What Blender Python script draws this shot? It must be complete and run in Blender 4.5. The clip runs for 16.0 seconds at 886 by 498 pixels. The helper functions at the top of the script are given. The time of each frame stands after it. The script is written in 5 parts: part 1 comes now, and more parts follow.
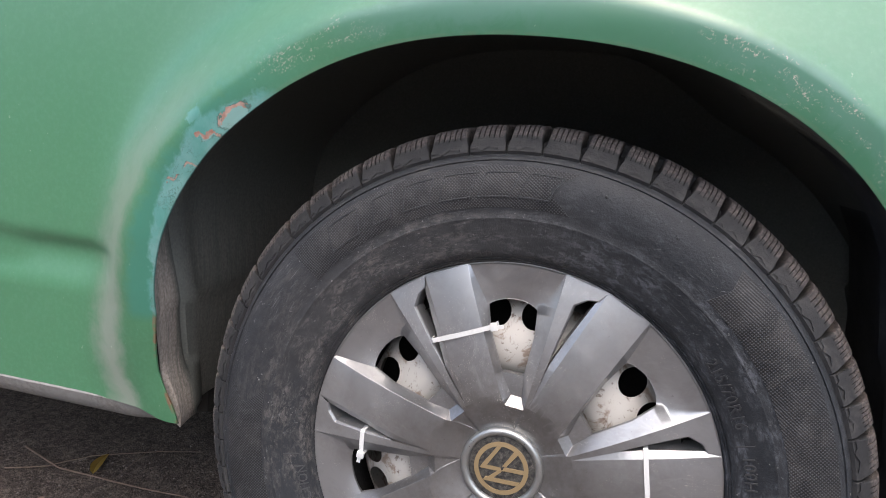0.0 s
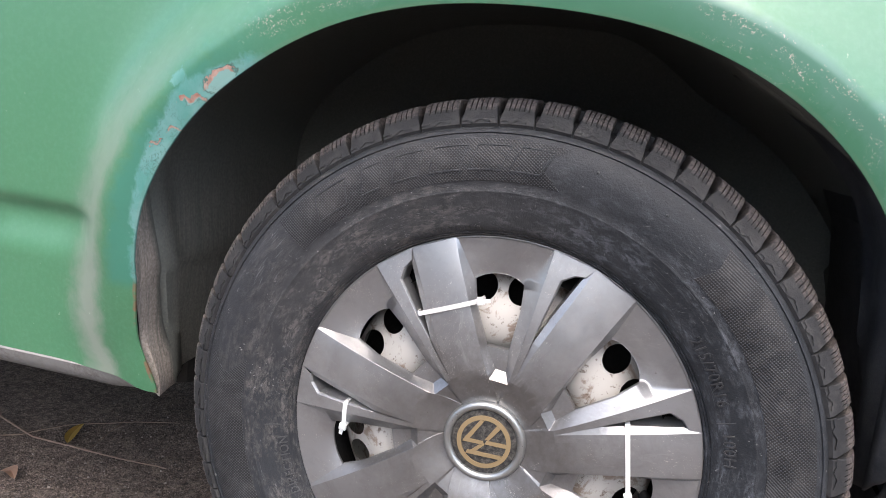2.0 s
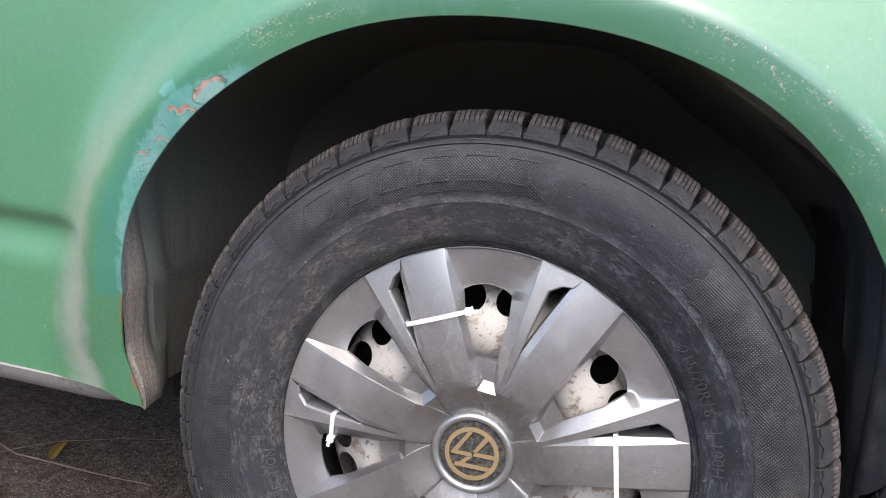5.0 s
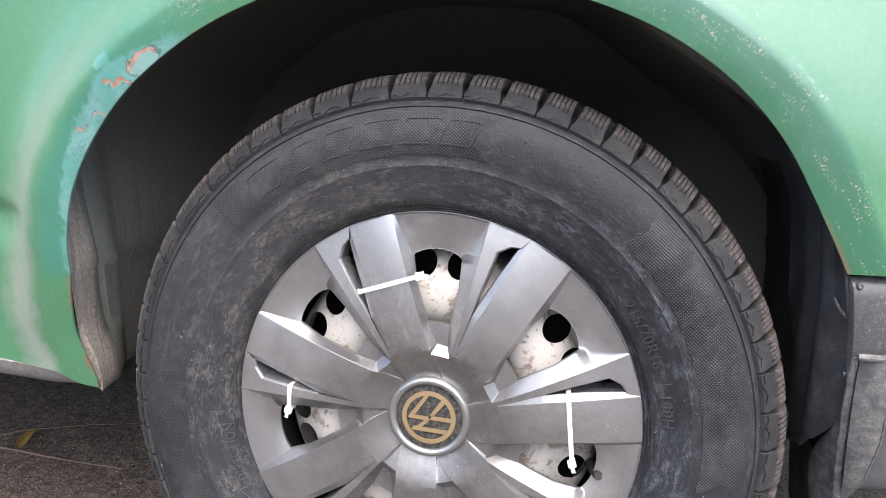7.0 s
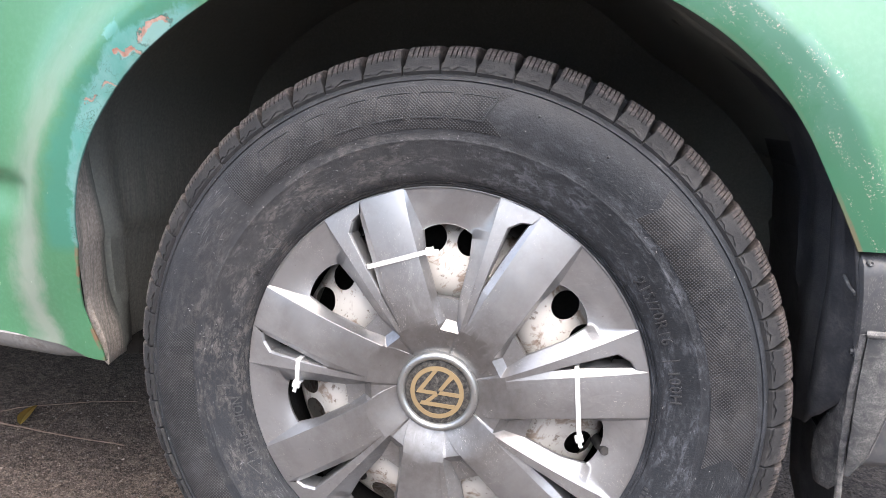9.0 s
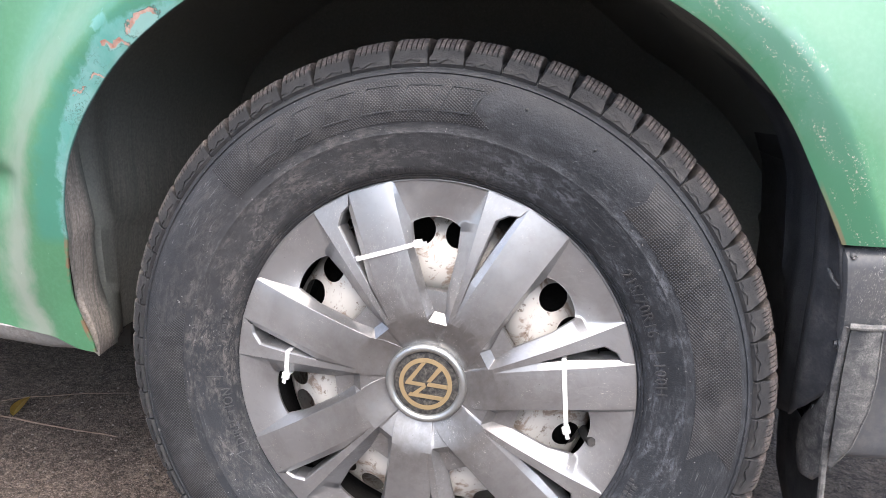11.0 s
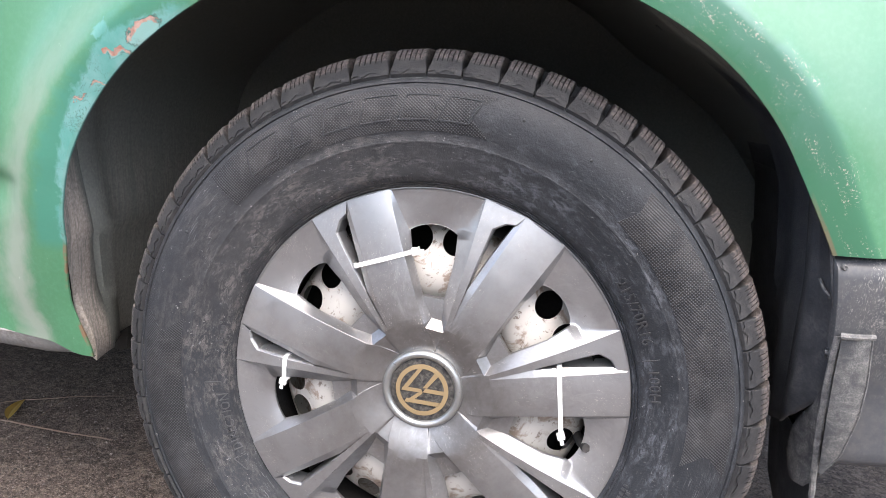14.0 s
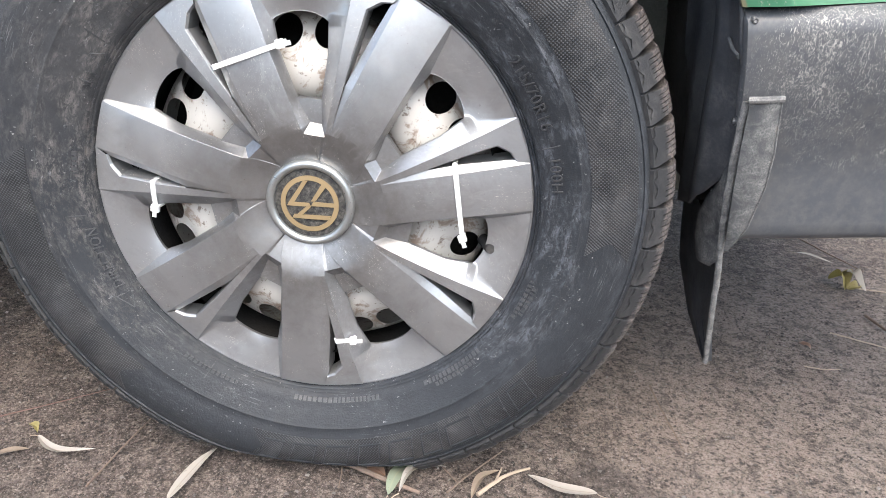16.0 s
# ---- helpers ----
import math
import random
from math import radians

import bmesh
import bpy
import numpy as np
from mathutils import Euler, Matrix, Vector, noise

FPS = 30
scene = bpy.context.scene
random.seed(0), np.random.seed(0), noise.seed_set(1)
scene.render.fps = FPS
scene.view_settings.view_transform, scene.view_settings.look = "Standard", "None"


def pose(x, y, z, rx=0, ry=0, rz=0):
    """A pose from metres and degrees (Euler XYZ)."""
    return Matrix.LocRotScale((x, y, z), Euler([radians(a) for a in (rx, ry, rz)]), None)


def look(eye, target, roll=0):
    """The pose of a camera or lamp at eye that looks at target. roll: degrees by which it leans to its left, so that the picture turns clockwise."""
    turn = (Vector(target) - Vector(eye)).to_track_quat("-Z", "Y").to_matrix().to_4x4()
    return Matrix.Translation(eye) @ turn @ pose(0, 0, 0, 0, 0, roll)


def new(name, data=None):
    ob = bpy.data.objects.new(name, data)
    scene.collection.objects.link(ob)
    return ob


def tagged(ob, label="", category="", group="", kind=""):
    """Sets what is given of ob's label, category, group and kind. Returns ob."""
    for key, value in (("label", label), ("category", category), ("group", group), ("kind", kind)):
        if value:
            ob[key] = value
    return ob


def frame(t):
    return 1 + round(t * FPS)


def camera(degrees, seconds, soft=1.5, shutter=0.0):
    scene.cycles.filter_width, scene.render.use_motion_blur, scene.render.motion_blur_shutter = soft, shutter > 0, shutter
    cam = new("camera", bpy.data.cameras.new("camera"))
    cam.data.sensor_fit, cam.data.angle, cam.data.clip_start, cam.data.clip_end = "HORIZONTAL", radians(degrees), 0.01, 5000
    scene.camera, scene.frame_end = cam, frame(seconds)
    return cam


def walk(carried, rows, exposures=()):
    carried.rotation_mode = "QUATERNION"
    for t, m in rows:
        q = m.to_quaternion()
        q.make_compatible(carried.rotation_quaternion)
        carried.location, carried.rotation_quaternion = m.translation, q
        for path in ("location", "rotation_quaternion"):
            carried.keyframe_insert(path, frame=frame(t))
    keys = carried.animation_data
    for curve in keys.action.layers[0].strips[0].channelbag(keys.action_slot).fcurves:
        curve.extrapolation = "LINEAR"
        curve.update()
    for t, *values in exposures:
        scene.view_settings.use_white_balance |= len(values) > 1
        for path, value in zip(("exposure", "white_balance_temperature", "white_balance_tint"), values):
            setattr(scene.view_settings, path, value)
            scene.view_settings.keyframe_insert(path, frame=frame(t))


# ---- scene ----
cam = camera(65.9, 16.0, soft=0.6, shutter=0.22)
PATH = [
    (0, (0.109, -0.697, 0.677), (-0.421, 1.209, 0.377), 4.5),
    (0.5, (0.095, -0.702, 0.659), (-0.435, 1.197, 0.322), 5.6),
    (1, (0.098, -0.697, 0.658), (-0.42, 1.201, 0.3), 6.0),
    (1.5, (0.104, -0.691, 0.667), (-0.367, 1.218, 0.304), 6.3),
    (2, (0.099, -0.695, 0.669), (-0.363, 1.219, 0.314), 6.2),
    (2.5, (0.1, -0.695, 0.67), (-0.362, 1.221, 0.328), 6.1),
    (3, (0.1, -0.699, 0.668), (-0.354, 1.22, 0.337), 6.0),
    (5.5, (0.107, -0.697, 0.661), (-0.335, 1.231, 0.365), 6.3),
    (6, (0.121, -0.701, 0.663), (-0.311, 1.227, 0.355), 5.9),
    (6.5, (0.136, -0.693, 0.655), (-0.281, 1.237, 0.334), 4.8),
    (7, (0.139, -0.69, 0.65), (-0.245, 1.24, 0.295), 4.3),
    (7.5, (0.134, -0.688, 0.638), (-0.255, 1.24, 0.28), 4.3),
    (8, (0.119, -0.695, 0.636), (-0.243, 1.237, 0.268), 4.7),
    (8.5, (0.122, -0.693, 0.637), (-0.248, 1.237, 0.264), 4.9),
    (9, (0.123, -0.696, 0.637), (-0.238, 1.232, 0.245), 5.0),
    (9.5, (0.13, -0.697, 0.639), (-0.225, 1.23, 0.236), 5.1),
    (12, (0.133, -0.698, 0.637), (-0.21, 1.229, 0.225), 5.4),
    (12.5, (0.128, -0.702, 0.641), (-0.207, 1.226, 0.229), 5.5),
    (13, (0.129, -0.701, 0.639), (-0.212, 1.228, 0.235), 5.5),
    (13.5, (0.129, -0.704, 0.644), (-0.209, 1.225, 0.236), 5.6),
    (14, (0.13, -0.704, 0.645), (-0.204, 1.226, 0.241), 5.6),
    (14.2, (0.129, -0.690, 0.648), (-0.203, 1.230, 0.221), 5.5),
    (14.3, (0.129, -0.673, 0.648), (-0.193, 1.243, 0.170), 5.1),
    (14.5, (0.135, -0.670, 0.643), (-0.187, 1.226, 0.082), 5.0),
    (14.6, (0.138, -0.669, 0.641), (-0.175, 1.208, 0.024), 4.8),
    (14.7, (0.143, -0.671, 0.638), (-0.152, 1.190, -0.034), 4.8),
    (14.8, (0.149, -0.674, 0.632), (-0.122, 1.173, -0.083), 4.7),
    (14.9, (0.159, -0.675, 0.622), (-0.086, 1.160, -0.129), 4.6),
    (15, (0.166, -0.675, 0.609), (-0.028, 1.167, -0.140), 4.6),
    (15.2, (0.173, -0.664, 0.604), (0.071, 1.164, -0.201), 4.2),
    (15.3, (0.186, -0.657, 0.612), (0.081, 1.169, -0.198), 3.6),
    (15.5, (0.198, -0.647, 0.621), (0.081, 1.180, -0.182), 2.7),
    (15.85, (0.181, -0.641, 0.589), (0.061, 1.178, -0.236), 2.8),
    (16, (0.18, -0.641, 0.586), (0.061, 1.178, -0.238), 2.8),
]
walk(cam, [(t, look(eye, target, roll)) for t, eye, target, roll in PATH],
     exposures=[(0, 1.12, 6700, 11), (0.5, 1.43, 6700, 11), (1.0, 1.56, 6700, 11), (1.5, 1.50, 6700, 11), (2.0, 1.44, 6700, 11), (3.0, 1.44, 6700, 11), (5.5, 1.50, 6700, 11), (6.5, 1.66, 6700, 11), (7.5, 1.75, 6700, 11), (9.0, 1.87, 6700, 11), (12.0, 1.85, 6700, 11), (14.0, 1.84, 6700, 11), (14.5, 1.90, 6680, 10), (15.0, 1.94, 6620, 7), (15.5, 1.85, 6600, 6), (16.0, 1.88, 6600, 6)])

# ---- world and light ----
SUN_EL, SUN_AZ = 58.0, 165.0      # degrees: height, and turn from north (+y) towards east (+x)
world = bpy.data.worlds.new("overcast_sky")
scene.world = world
world.use_nodes = True
wn = world.node_tree.nodes
sky = wn.new("ShaderNodeTexSky")
sky.sky_type, sky.sun_disc = "NISHITA", False
sky.sun_elevation, sky.sun_rotation = radians(SUN_EL), radians(SUN_AZ)
sky.dust_density, sky.air_density, sky.ozone_density = 4.0, 1.0, 2.0
wn["Background"].inputs["Strength"].default_value = 0.15
world.node_tree.links.new(sky.outputs[0], wn["Background"].inputs["Color"])
sun = new("sun", bpy.data.lights.new("sun", "SUN"))
sun.data.energy, sun.data.angle, sun.data.color = 0.75, radians(100), (1.0, 0.985, 0.96)
sd = Vector((math.sin(radians(SUN_AZ)) * math.cos(radians(SUN_EL)), math.cos(radians(SUN_AZ)) * math.cos(radians(SUN_EL)), math.sin(radians(SUN_EL))))
sun.matrix_world = look(sd * 8, (0, 0, 0))


# ---- small tools ----
def obj(name, bm, mat, parent=None, label="", sharp=32.0, smooth=True):
    me = bpy.data.meshes.new(name)
    bmesh.ops.recalc_face_normals(bm, faces=bm.faces[:])
    if smooth:
        lim = radians(sharp)
        for f in bm.faces:
            f.smooth = True
        for e in bm.edges:
            if len(e.link_faces) == 2 and e.calc_face_angle(0.0) > lim:
                e.smooth = False
    bm.to_mesh(me)
    bm.free()
    for m in (mat if isinstance(mat, (list, tuple)) else [mat]):
        me.materials.append(m)
    ob = new(name, me)
    if parent:
        ob.parent = parent
        ob.matrix_parent_inverse = Matrix.Translation(parent.matrix_basis.translation).inverted()
    if label:
        tagged(ob, label)
    return ob


def part(name, bm, mat, parent, label="", **k):
    return obj(name, bm, mat, parent, label, **k)


def empty(name, at=(0, 0, 0)):
    ob = new(name)
    ob.location = at
    ob.empty_display_size = 0.05
    return ob


def sheet(bm, rows, closed=False, cap=False):
    """Quads between rows of points; closed joins each row's end to its start."""
    vs = [[bm.verts.new(p) for p in row] for row in rows]
    n = len(rows[0])
    for a, b in zip(vs, vs[1:]):
        for i in range(n if closed else n - 1):
            j = (i + 1) % n
            bm.faces.new((a[i], a[j], b[j], b[i]))
    if cap:
        bm.faces.new(vs[0])
        bm.faces.new(vs[-1])
    return vs


def lathe(bm, profile, steps=128, around=(0, 0, 0.335)):
    """Turns (radius, y) points round the wheel's axle."""
    cx, cy, cz = around
    rows = []
    for r, y in profile:
        rows.append([(cx + r * math.cos(2 * math.pi * i / steps), cy + y, cz + r * math.sin(2 * math.pi * i / steps)) for i in range(steps)])
    return sheet(bm, rows, closed=True)


def box(bm, size, at=(0, 0, 0), m=None):
    made = bmesh.ops.create_cube(bm, size=1.0)["verts"]
    for v in made:
        v.co = Vector((v.co.x * size[0], v.co.y * size[1], v.co.z * size[2]))
        v.co = (m @ v.co if m else v.co) + Vector(at)
    return made


def bevelled(bm, width, segments=2):
    bmesh.ops.bevel(bm, geom=bm.edges[:], offset=width, segments=segments, affect="EDGES", profile=0.6)


def tube(bm, points, radius, sides=8, taper=1.0):
    """A round rod through points, narrowing to taper times its radius."""
    pts = [Vector(p) for p in points]
    rows = []
    for i, p in enumerate(pts):
        way = (pts[min(i + 1, len(pts) - 1)] - pts[max(i - 1, 0)]).normalized()
        side = way.cross(Vector((0, 0, 1)))
        side = side.normalized() if side.length > 1e-4 else Vector((1, 0, 0))
        up = side.cross(way)
        r = radius * (1 + (taper - 1) * i / max(1, len(pts) - 1))
        rows.append([p + r * (math.cos(2 * math.pi * k / sides) * side + math.sin(2 * math.pi * k / sides) * up) for k in range(sides)])
    sheet(bm, rows, closed=True, cap=True)


def lerp(table, x):
    """Straight lines through (x, value) pairs."""
    if x <= table[0][0]:
        return table[0][1]
    for (a, p), (b, q) in zip(table, table[1:]):
        if x <= b:
            return p + (q - p) * (x - a) / (b - a)
    return table[-1][1]


def ease(a, b, x):
    t = min(1.0, max(0.0, (x - a) / (b - a)))
    return t * t * (3 - 2 * t)


# ---- materials ----
class Mat:
    """A node material under construction."""

    def __init__(self, name, color=(0.5, 0.5, 0.5), rough=0.6, metal=0.0, vary=False, **inputs):
        self.vary = vary
        self.m = bpy.data.materials.new(name)
        self.m.use_nodes = True
        self.t = self.m.node_tree
        self.b = self.t.nodes["Principled BSDF"]
        self.set("Base Color", (*color, 1) if isinstance(color, tuple) else color)
        self.set("Roughness", rough)
        self.set("Metallic", metal)
        for k, v in inputs.items():
            self.set(k.replace("_", " "), v)
        self.height = None

    def set(self, name, v):
        self.plug(self.b.inputs[name], v)

    def plug(self, socket, v):
        if isinstance(v, bpy.types.NodeSocket):
            self.t.links.new(v, socket)
        else:
            socket.default_value = v

    def node(self, kind, out=0, props=(), **ins):
        n = self.t.nodes.new("ShaderNode" + kind)
        for k, v in props:
            setattr(n, k, v)
        for k, v in ins.items():
            self.plug(n.inputs[int(k[1:])] if k[0] == "i" and k[1:].isdigit() else n.inputs[k], v)
        return n.outputs[out]

    def where(self, kind="Object"):
        p = self.t.nodes.new("ShaderNodeTexCoord").outputs[kind]
        if self.vary and kind == "Object":
            shift_by = self.math("MULTIPLY", self.t.nodes.new("ShaderNodeObjectInfo").outputs["Random"], 9.0)
            p = self.node("VectorMath", props=(("operation", "ADD"),), i0=p, i1=shift_by)
        return p

    def mapped(self, scale=(1, 1, 1), turn=(0, 0, 0), kind="Object", at=(0, 0, 0)):
        return self.node("Mapping", i0=self.where(kind), i1=at, i2=turn, i3=scale)

    def noise(self, scale, detail=4, rough=0.6, at=None, warp=0.0):
        return self.node("TexNoise", Vector=at or self.where(), Scale=scale, Detail=detail, Roughness=rough, Distortion=warp)

    def ramp(self, fac, a, b, ca=0.0, cb=1.0):
        return self.node("MapRange", i0=fac, i1=a, i2=b, i3=ca, i4=cb)

    def math(self, op, a, b=0.0, c=0.0):
        return self.node("Math", props=(("operation", op),), i0=a, i1=b, i2=c)

    def mix(self, fac, a, b, blend="MIX"):
        n = self.t.nodes.new("ShaderNodeMix")
        n.data_type, n.blend_type = "RGBA", blend
        for i, v in ((0, fac), (6, a), (7, b)):
            self.plug(n.inputs[i], (*v, 1) if isinstance(v, tuple) and len(v) == 3 else v)
        return n.outputs[2]

    def bump(self, height, strength=0.3, depth=0.001):
        n = self.t.nodes.new("ShaderNodeBump")
        n.inputs["Strength"].default_value, n.inputs["Distance"].default_value = strength, depth
        self.t.links.new(height, n.inputs["Height"])
        if self.height is not None:
            self.t.links.new(self.height, n.inputs["Normal"])
        self.height = n.outputs[0]
        self.t.links.new(self.height, self.b.inputs["Normal"])


def make_rubber():
    k = Mat("tyre_rubber", rough=0.5, Specular_IOR_Level=0.38)
    sep = k.t.nodes.new("ShaderNodeSeparateXYZ")
    k.t.links.new(k.where(), sep.inputs[0])
    up = k.math("SUBTRACT", sep.outputs[2], 0.340)
    rr = k.math("SQRT", k.math("ADD", k.math("POWER", sep.outputs[0], 2.0), k.math("POWER", up, 2.0)))
    turn = k.math("MULTIPLY", k.math("ARCTAN2", sep.outputs[0], up), 0.25)
    ring = k.node("CombineXYZ", i0=turn, i1=rr, i2=sep.outputs[1])

    def along(a, b, detail, rough, warp=0.0):
        return k.noise(1.0, detail, rough, at=k.node("Mapping", i0=ring, i3=(a, b, b)), warp=warp)
    big, fine, grit = k.noise(9, 6, 0.7, warp=1.2), k.noise(60, 6, 0.7), k.noise(420, 3)
    base = k.mix(fine, (0.0126, 0.0145, 0.0174), (0.034, 0.0374, 0.0432))
    # dusty bloom, flaked in patches that follow the wheel's turn
    inner = k.ramp(rr, 0.262, 0.288, 1.0, 0.30)
    bloom = k.math("MULTIPLY", k.math("MULTIPLY", k.ramp(along(22, 45, 6, 0.68), 0.43, 0.60), inner), k.ramp(up, -0.22, -0.06, 0.12, 1.0))
    flake = k.ramp(along(75, 170, 9, 0.82, 0.5), 0.46, 0.58)
    tone = k.mix(k.ramp(sep.outputs[0], -0.08, 0.08), (0.200, 0.182, 0.168), (0.168, 0.177, 0.198))
    base = k.mix(k.math("MULTIPLY", k.math("MULTIPLY", bloom, flake), 0.60), base, tone)
    # lighter grey over the upper left, fading outward
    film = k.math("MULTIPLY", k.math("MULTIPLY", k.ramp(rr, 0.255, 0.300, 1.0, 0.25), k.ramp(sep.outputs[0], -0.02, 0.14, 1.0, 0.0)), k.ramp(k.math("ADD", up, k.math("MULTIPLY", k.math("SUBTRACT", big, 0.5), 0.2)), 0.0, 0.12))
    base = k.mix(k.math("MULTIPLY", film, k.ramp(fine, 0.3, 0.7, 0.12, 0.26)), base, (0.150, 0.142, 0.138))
    light = k.math("MULTIPLY", k.math("MULTIPLY", bloom, k.ramp(along(120, 300, 9, 0.8, 0.6), 0.58, 0.66)), k.ramp(k.noise(8, 3), 0.46, 0.58))
    base = k.mix(k.math("MULTIPLY", light, 0.85), base, (0.31, 0.315, 0.325))
    # thin scuffs round the wheel, and stray hairline scratches
    scuff = k.math("MULTIPLY", k.ramp(along(40, 900, 4, 0.7, 0.8), 0.60, 0.66), k.ramp(k.noise(12, 4), 0.48, 0.60))
    base = k.mix(k.math("MULTIPLY", scuff, 0.5), base, (0.22, 0.22, 0.225))
    hair = k.ramp(k.noise(1.0, 4, 0.7, at=k.mapped((160, 160, 520), (0, 0.7, 0)), warp=1.5), 0.64, 0.67)
    hair = k.math("MULTIPLY", hair, k.ramp(k.noise(11, 4), 0.50, 0.58))
    base = k.mix(k.math("MULTIPLY", hair, 0.5), base, (0.30, 0.30, 0.305))
    fleck = k.math("MULTIPLY", k.ramp(k.noise(260, 2), 0.69, 0.73), k.ramp(k.noise(20, 2), 0.46, 0.58))
    base = k.mix(k.math("MULTIPLY", fleck, 0.6), base, (0.33, 0.32, 0.31))
    k.set("Base Color", base)
    k.set("Roughness", k.math("ADD", k.ramp(big, 0.3, 0.7, 0.48, 0.62), k.math("MULTIPLY", bloom, 0.15)))
    k.bump(grit, 0.7, 0.0008)
    k.bump(fine, 0.45, 0.0012)
    k.bump(flake, 0.2, 0.0005)
    return k.m


def make_tread():
    k = Mat("tread_rubber", rough=0.7)
    sep = k.t.nodes.new("ShaderNodeSeparateXYZ")
    k.t.links.new(k.where(), sep.inputs[0])
    rr = k.math("SQRT", k.math("ADD", k.math("POWER", sep.outputs[0], 2.0), k.math("POWER", sep.outputs[2], 2.0)))
    k.vary = True
    fine = k.noise(90, 6, 0.7)
    base = k.mix(fine, (0.015, 0.016, 0.018), (0.032, 0.032, 0.034))
    dust = k.math("MULTIPLY", k.ramp(k.noise(14, 4, warp=1.0), 0.45, 0.7), k.ramp(fine, 0.4, 0.66))
    base = k.mix(k.math("MULTIPLY", dust, 0.55), base, (0.11, 0.104, 0.10))
    edge = k.math("ADD", rr, k.math("MULTIPLY", k.math("SUBTRACT", k.noise(120, 5, 0.7), 0.5), 0.014))
    worn = k.math("MULTIPLY", k.ramp(edge, 0.3500, 0.3535), k.ramp(k.noise(260, 4, 0.7), 0.36, 0.56))
    base = k.mix(k.math("MULTIPLY", worn, 0.75), base, (0.165, 0.140, 0.131))
    k.set("Base Color", base)
    k.bump(k.ramp(k.noise(300, 3), 0.35, 0.65), 0.3, 0.0006)
    return k.m


def make_worn_tread():
    k = Mat("worn_tread_face", rough=0.9, vary=True)
    fine = k.noise(150, 6, 0.75)
    k.set("Base Color", k.mix(k.ramp(fine, 0.3, 0.7), (0.035, 0.030, 0.029), (0.150, 0.124, 0.117)))
    k.bump(k.noise(600, 3), 0.4, 0.0006)
    return k.m


def make_silver():
    """Satin silver paint under a thin clear coat, scratched and filmed with road dirt."""
    k = Mat("hubcap_silver", rough=0.4, metal=0.5, vary=True, Coat_Weight=0.25, Coat_Roughness=0.16, Coat_IOR=1.5)
    fine, big = k.noise(70, 6, 0.7), k.noise(9, 5, 0.62, warp=0.8)
    base = k.mix(big, (0.370, 0.375, 0.385), (0.440, 0.445, 0.455))
    grime = k.math("MULTIPLY", k.ramp(big, 0.42, 0.66), k.ramp(fine, 0.36, 0.68))
    base = k.mix(k.math("MULTIPLY", grime, 0.45), base, (0.225, 0.210, 0.200))
    film = k.ramp(k.noise(26, 8, 0.75, warp=0.5), 0.48, 0.70)
    base = k.mix(k.math("MULTIPLY", film, 0.40), base, (0.245, 0.233, 0.227))
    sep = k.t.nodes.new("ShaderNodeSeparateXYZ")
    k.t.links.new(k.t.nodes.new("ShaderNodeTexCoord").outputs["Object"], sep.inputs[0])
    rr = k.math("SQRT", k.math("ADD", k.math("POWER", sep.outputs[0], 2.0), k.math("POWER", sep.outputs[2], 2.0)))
    # grime round the hub, its colour deepened to stand for a dim reflection
    hub_grime_dim = k.math("MULTIPLY", k.ramp(k.math("ADD", rr, k.math("MULTIPLY", k.math("SUBTRACT", k.noise(30, 6, 0.7), 0.5), 0.09)), 0.085, 0.165, 1.0, 0.0), k.ramp(fine, 0.25, 0.6, 0.5, 1.0))
    base = k.mix(k.math("MULTIPLY", hub_grime_dim, 0.68), base, (0.160, 0.147, 0.139))
    smear = k.math("MULTIPLY", k.ramp(k.noise(1.0, 6, 0.75, at=k.mapped((30, 30, 90), (0, 0.9, 0)), warp=1.2), 0.54, 0.66), k.ramp(k.noise(14, 3), 0.46, 0.58))
    base = k.mix(k.math("MULTIPLY", smear, 0.35), base, (0.50, 0.50, 0.50))

    def lines(turn, warp, lo):
        streak = k.noise(1.0, 3, 0.6, at=k.mapped((210, 210, 620), (0, turn, 0)), warp=warp)
        return k.ramp(streak, lo, lo + 0.03)
    patch = k.noise(24, 5, 0.7)
    scratch = k.math("MULTIPLY", k.math("MAXIMUM", lines(0.5, 1.6, 0.650), lines(-0.9, 2.0, 0.655)), k.ramp(patch, 0.525, 0.575))
    speck = k.math("MULTIPLY", k.ramp(k.noise(620, 3, 0.7), 0.655, 0.70), k.ramp(patch, 0.56, 0.63))
    dot = k.ramp(k.noise(240, 2), 0.750, 0.770)
    mark = k.math("MAXIMUM", scratch, speck)
    base = k.mix(k.math("MULTIPLY", mark, 0.7), base, (0.80, 0.765, 0.70))
    base = k.mix(k.math("MULTIPLY", dot, 0.6), base, (0.12, 0.10, 0.085))
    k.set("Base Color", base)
    rough = k.math("ADD", k.ramp(fine, 0.3, 0.7, 0.30, 0.38), k.math("MULTIPLY", grime, 0.08))
    k.set("Roughness", rough)
    k.set("Metallic", k.math("SUBTRACT", 0.80, k.math("MULTIPLY", k.math("MAXIMUM", k.math("MULTIPLY", grime, 0.5), mark), 0.6)))
    k.bump(k.noise(900, 3, 0.7), 0.12, 0.0003)
    return k.m


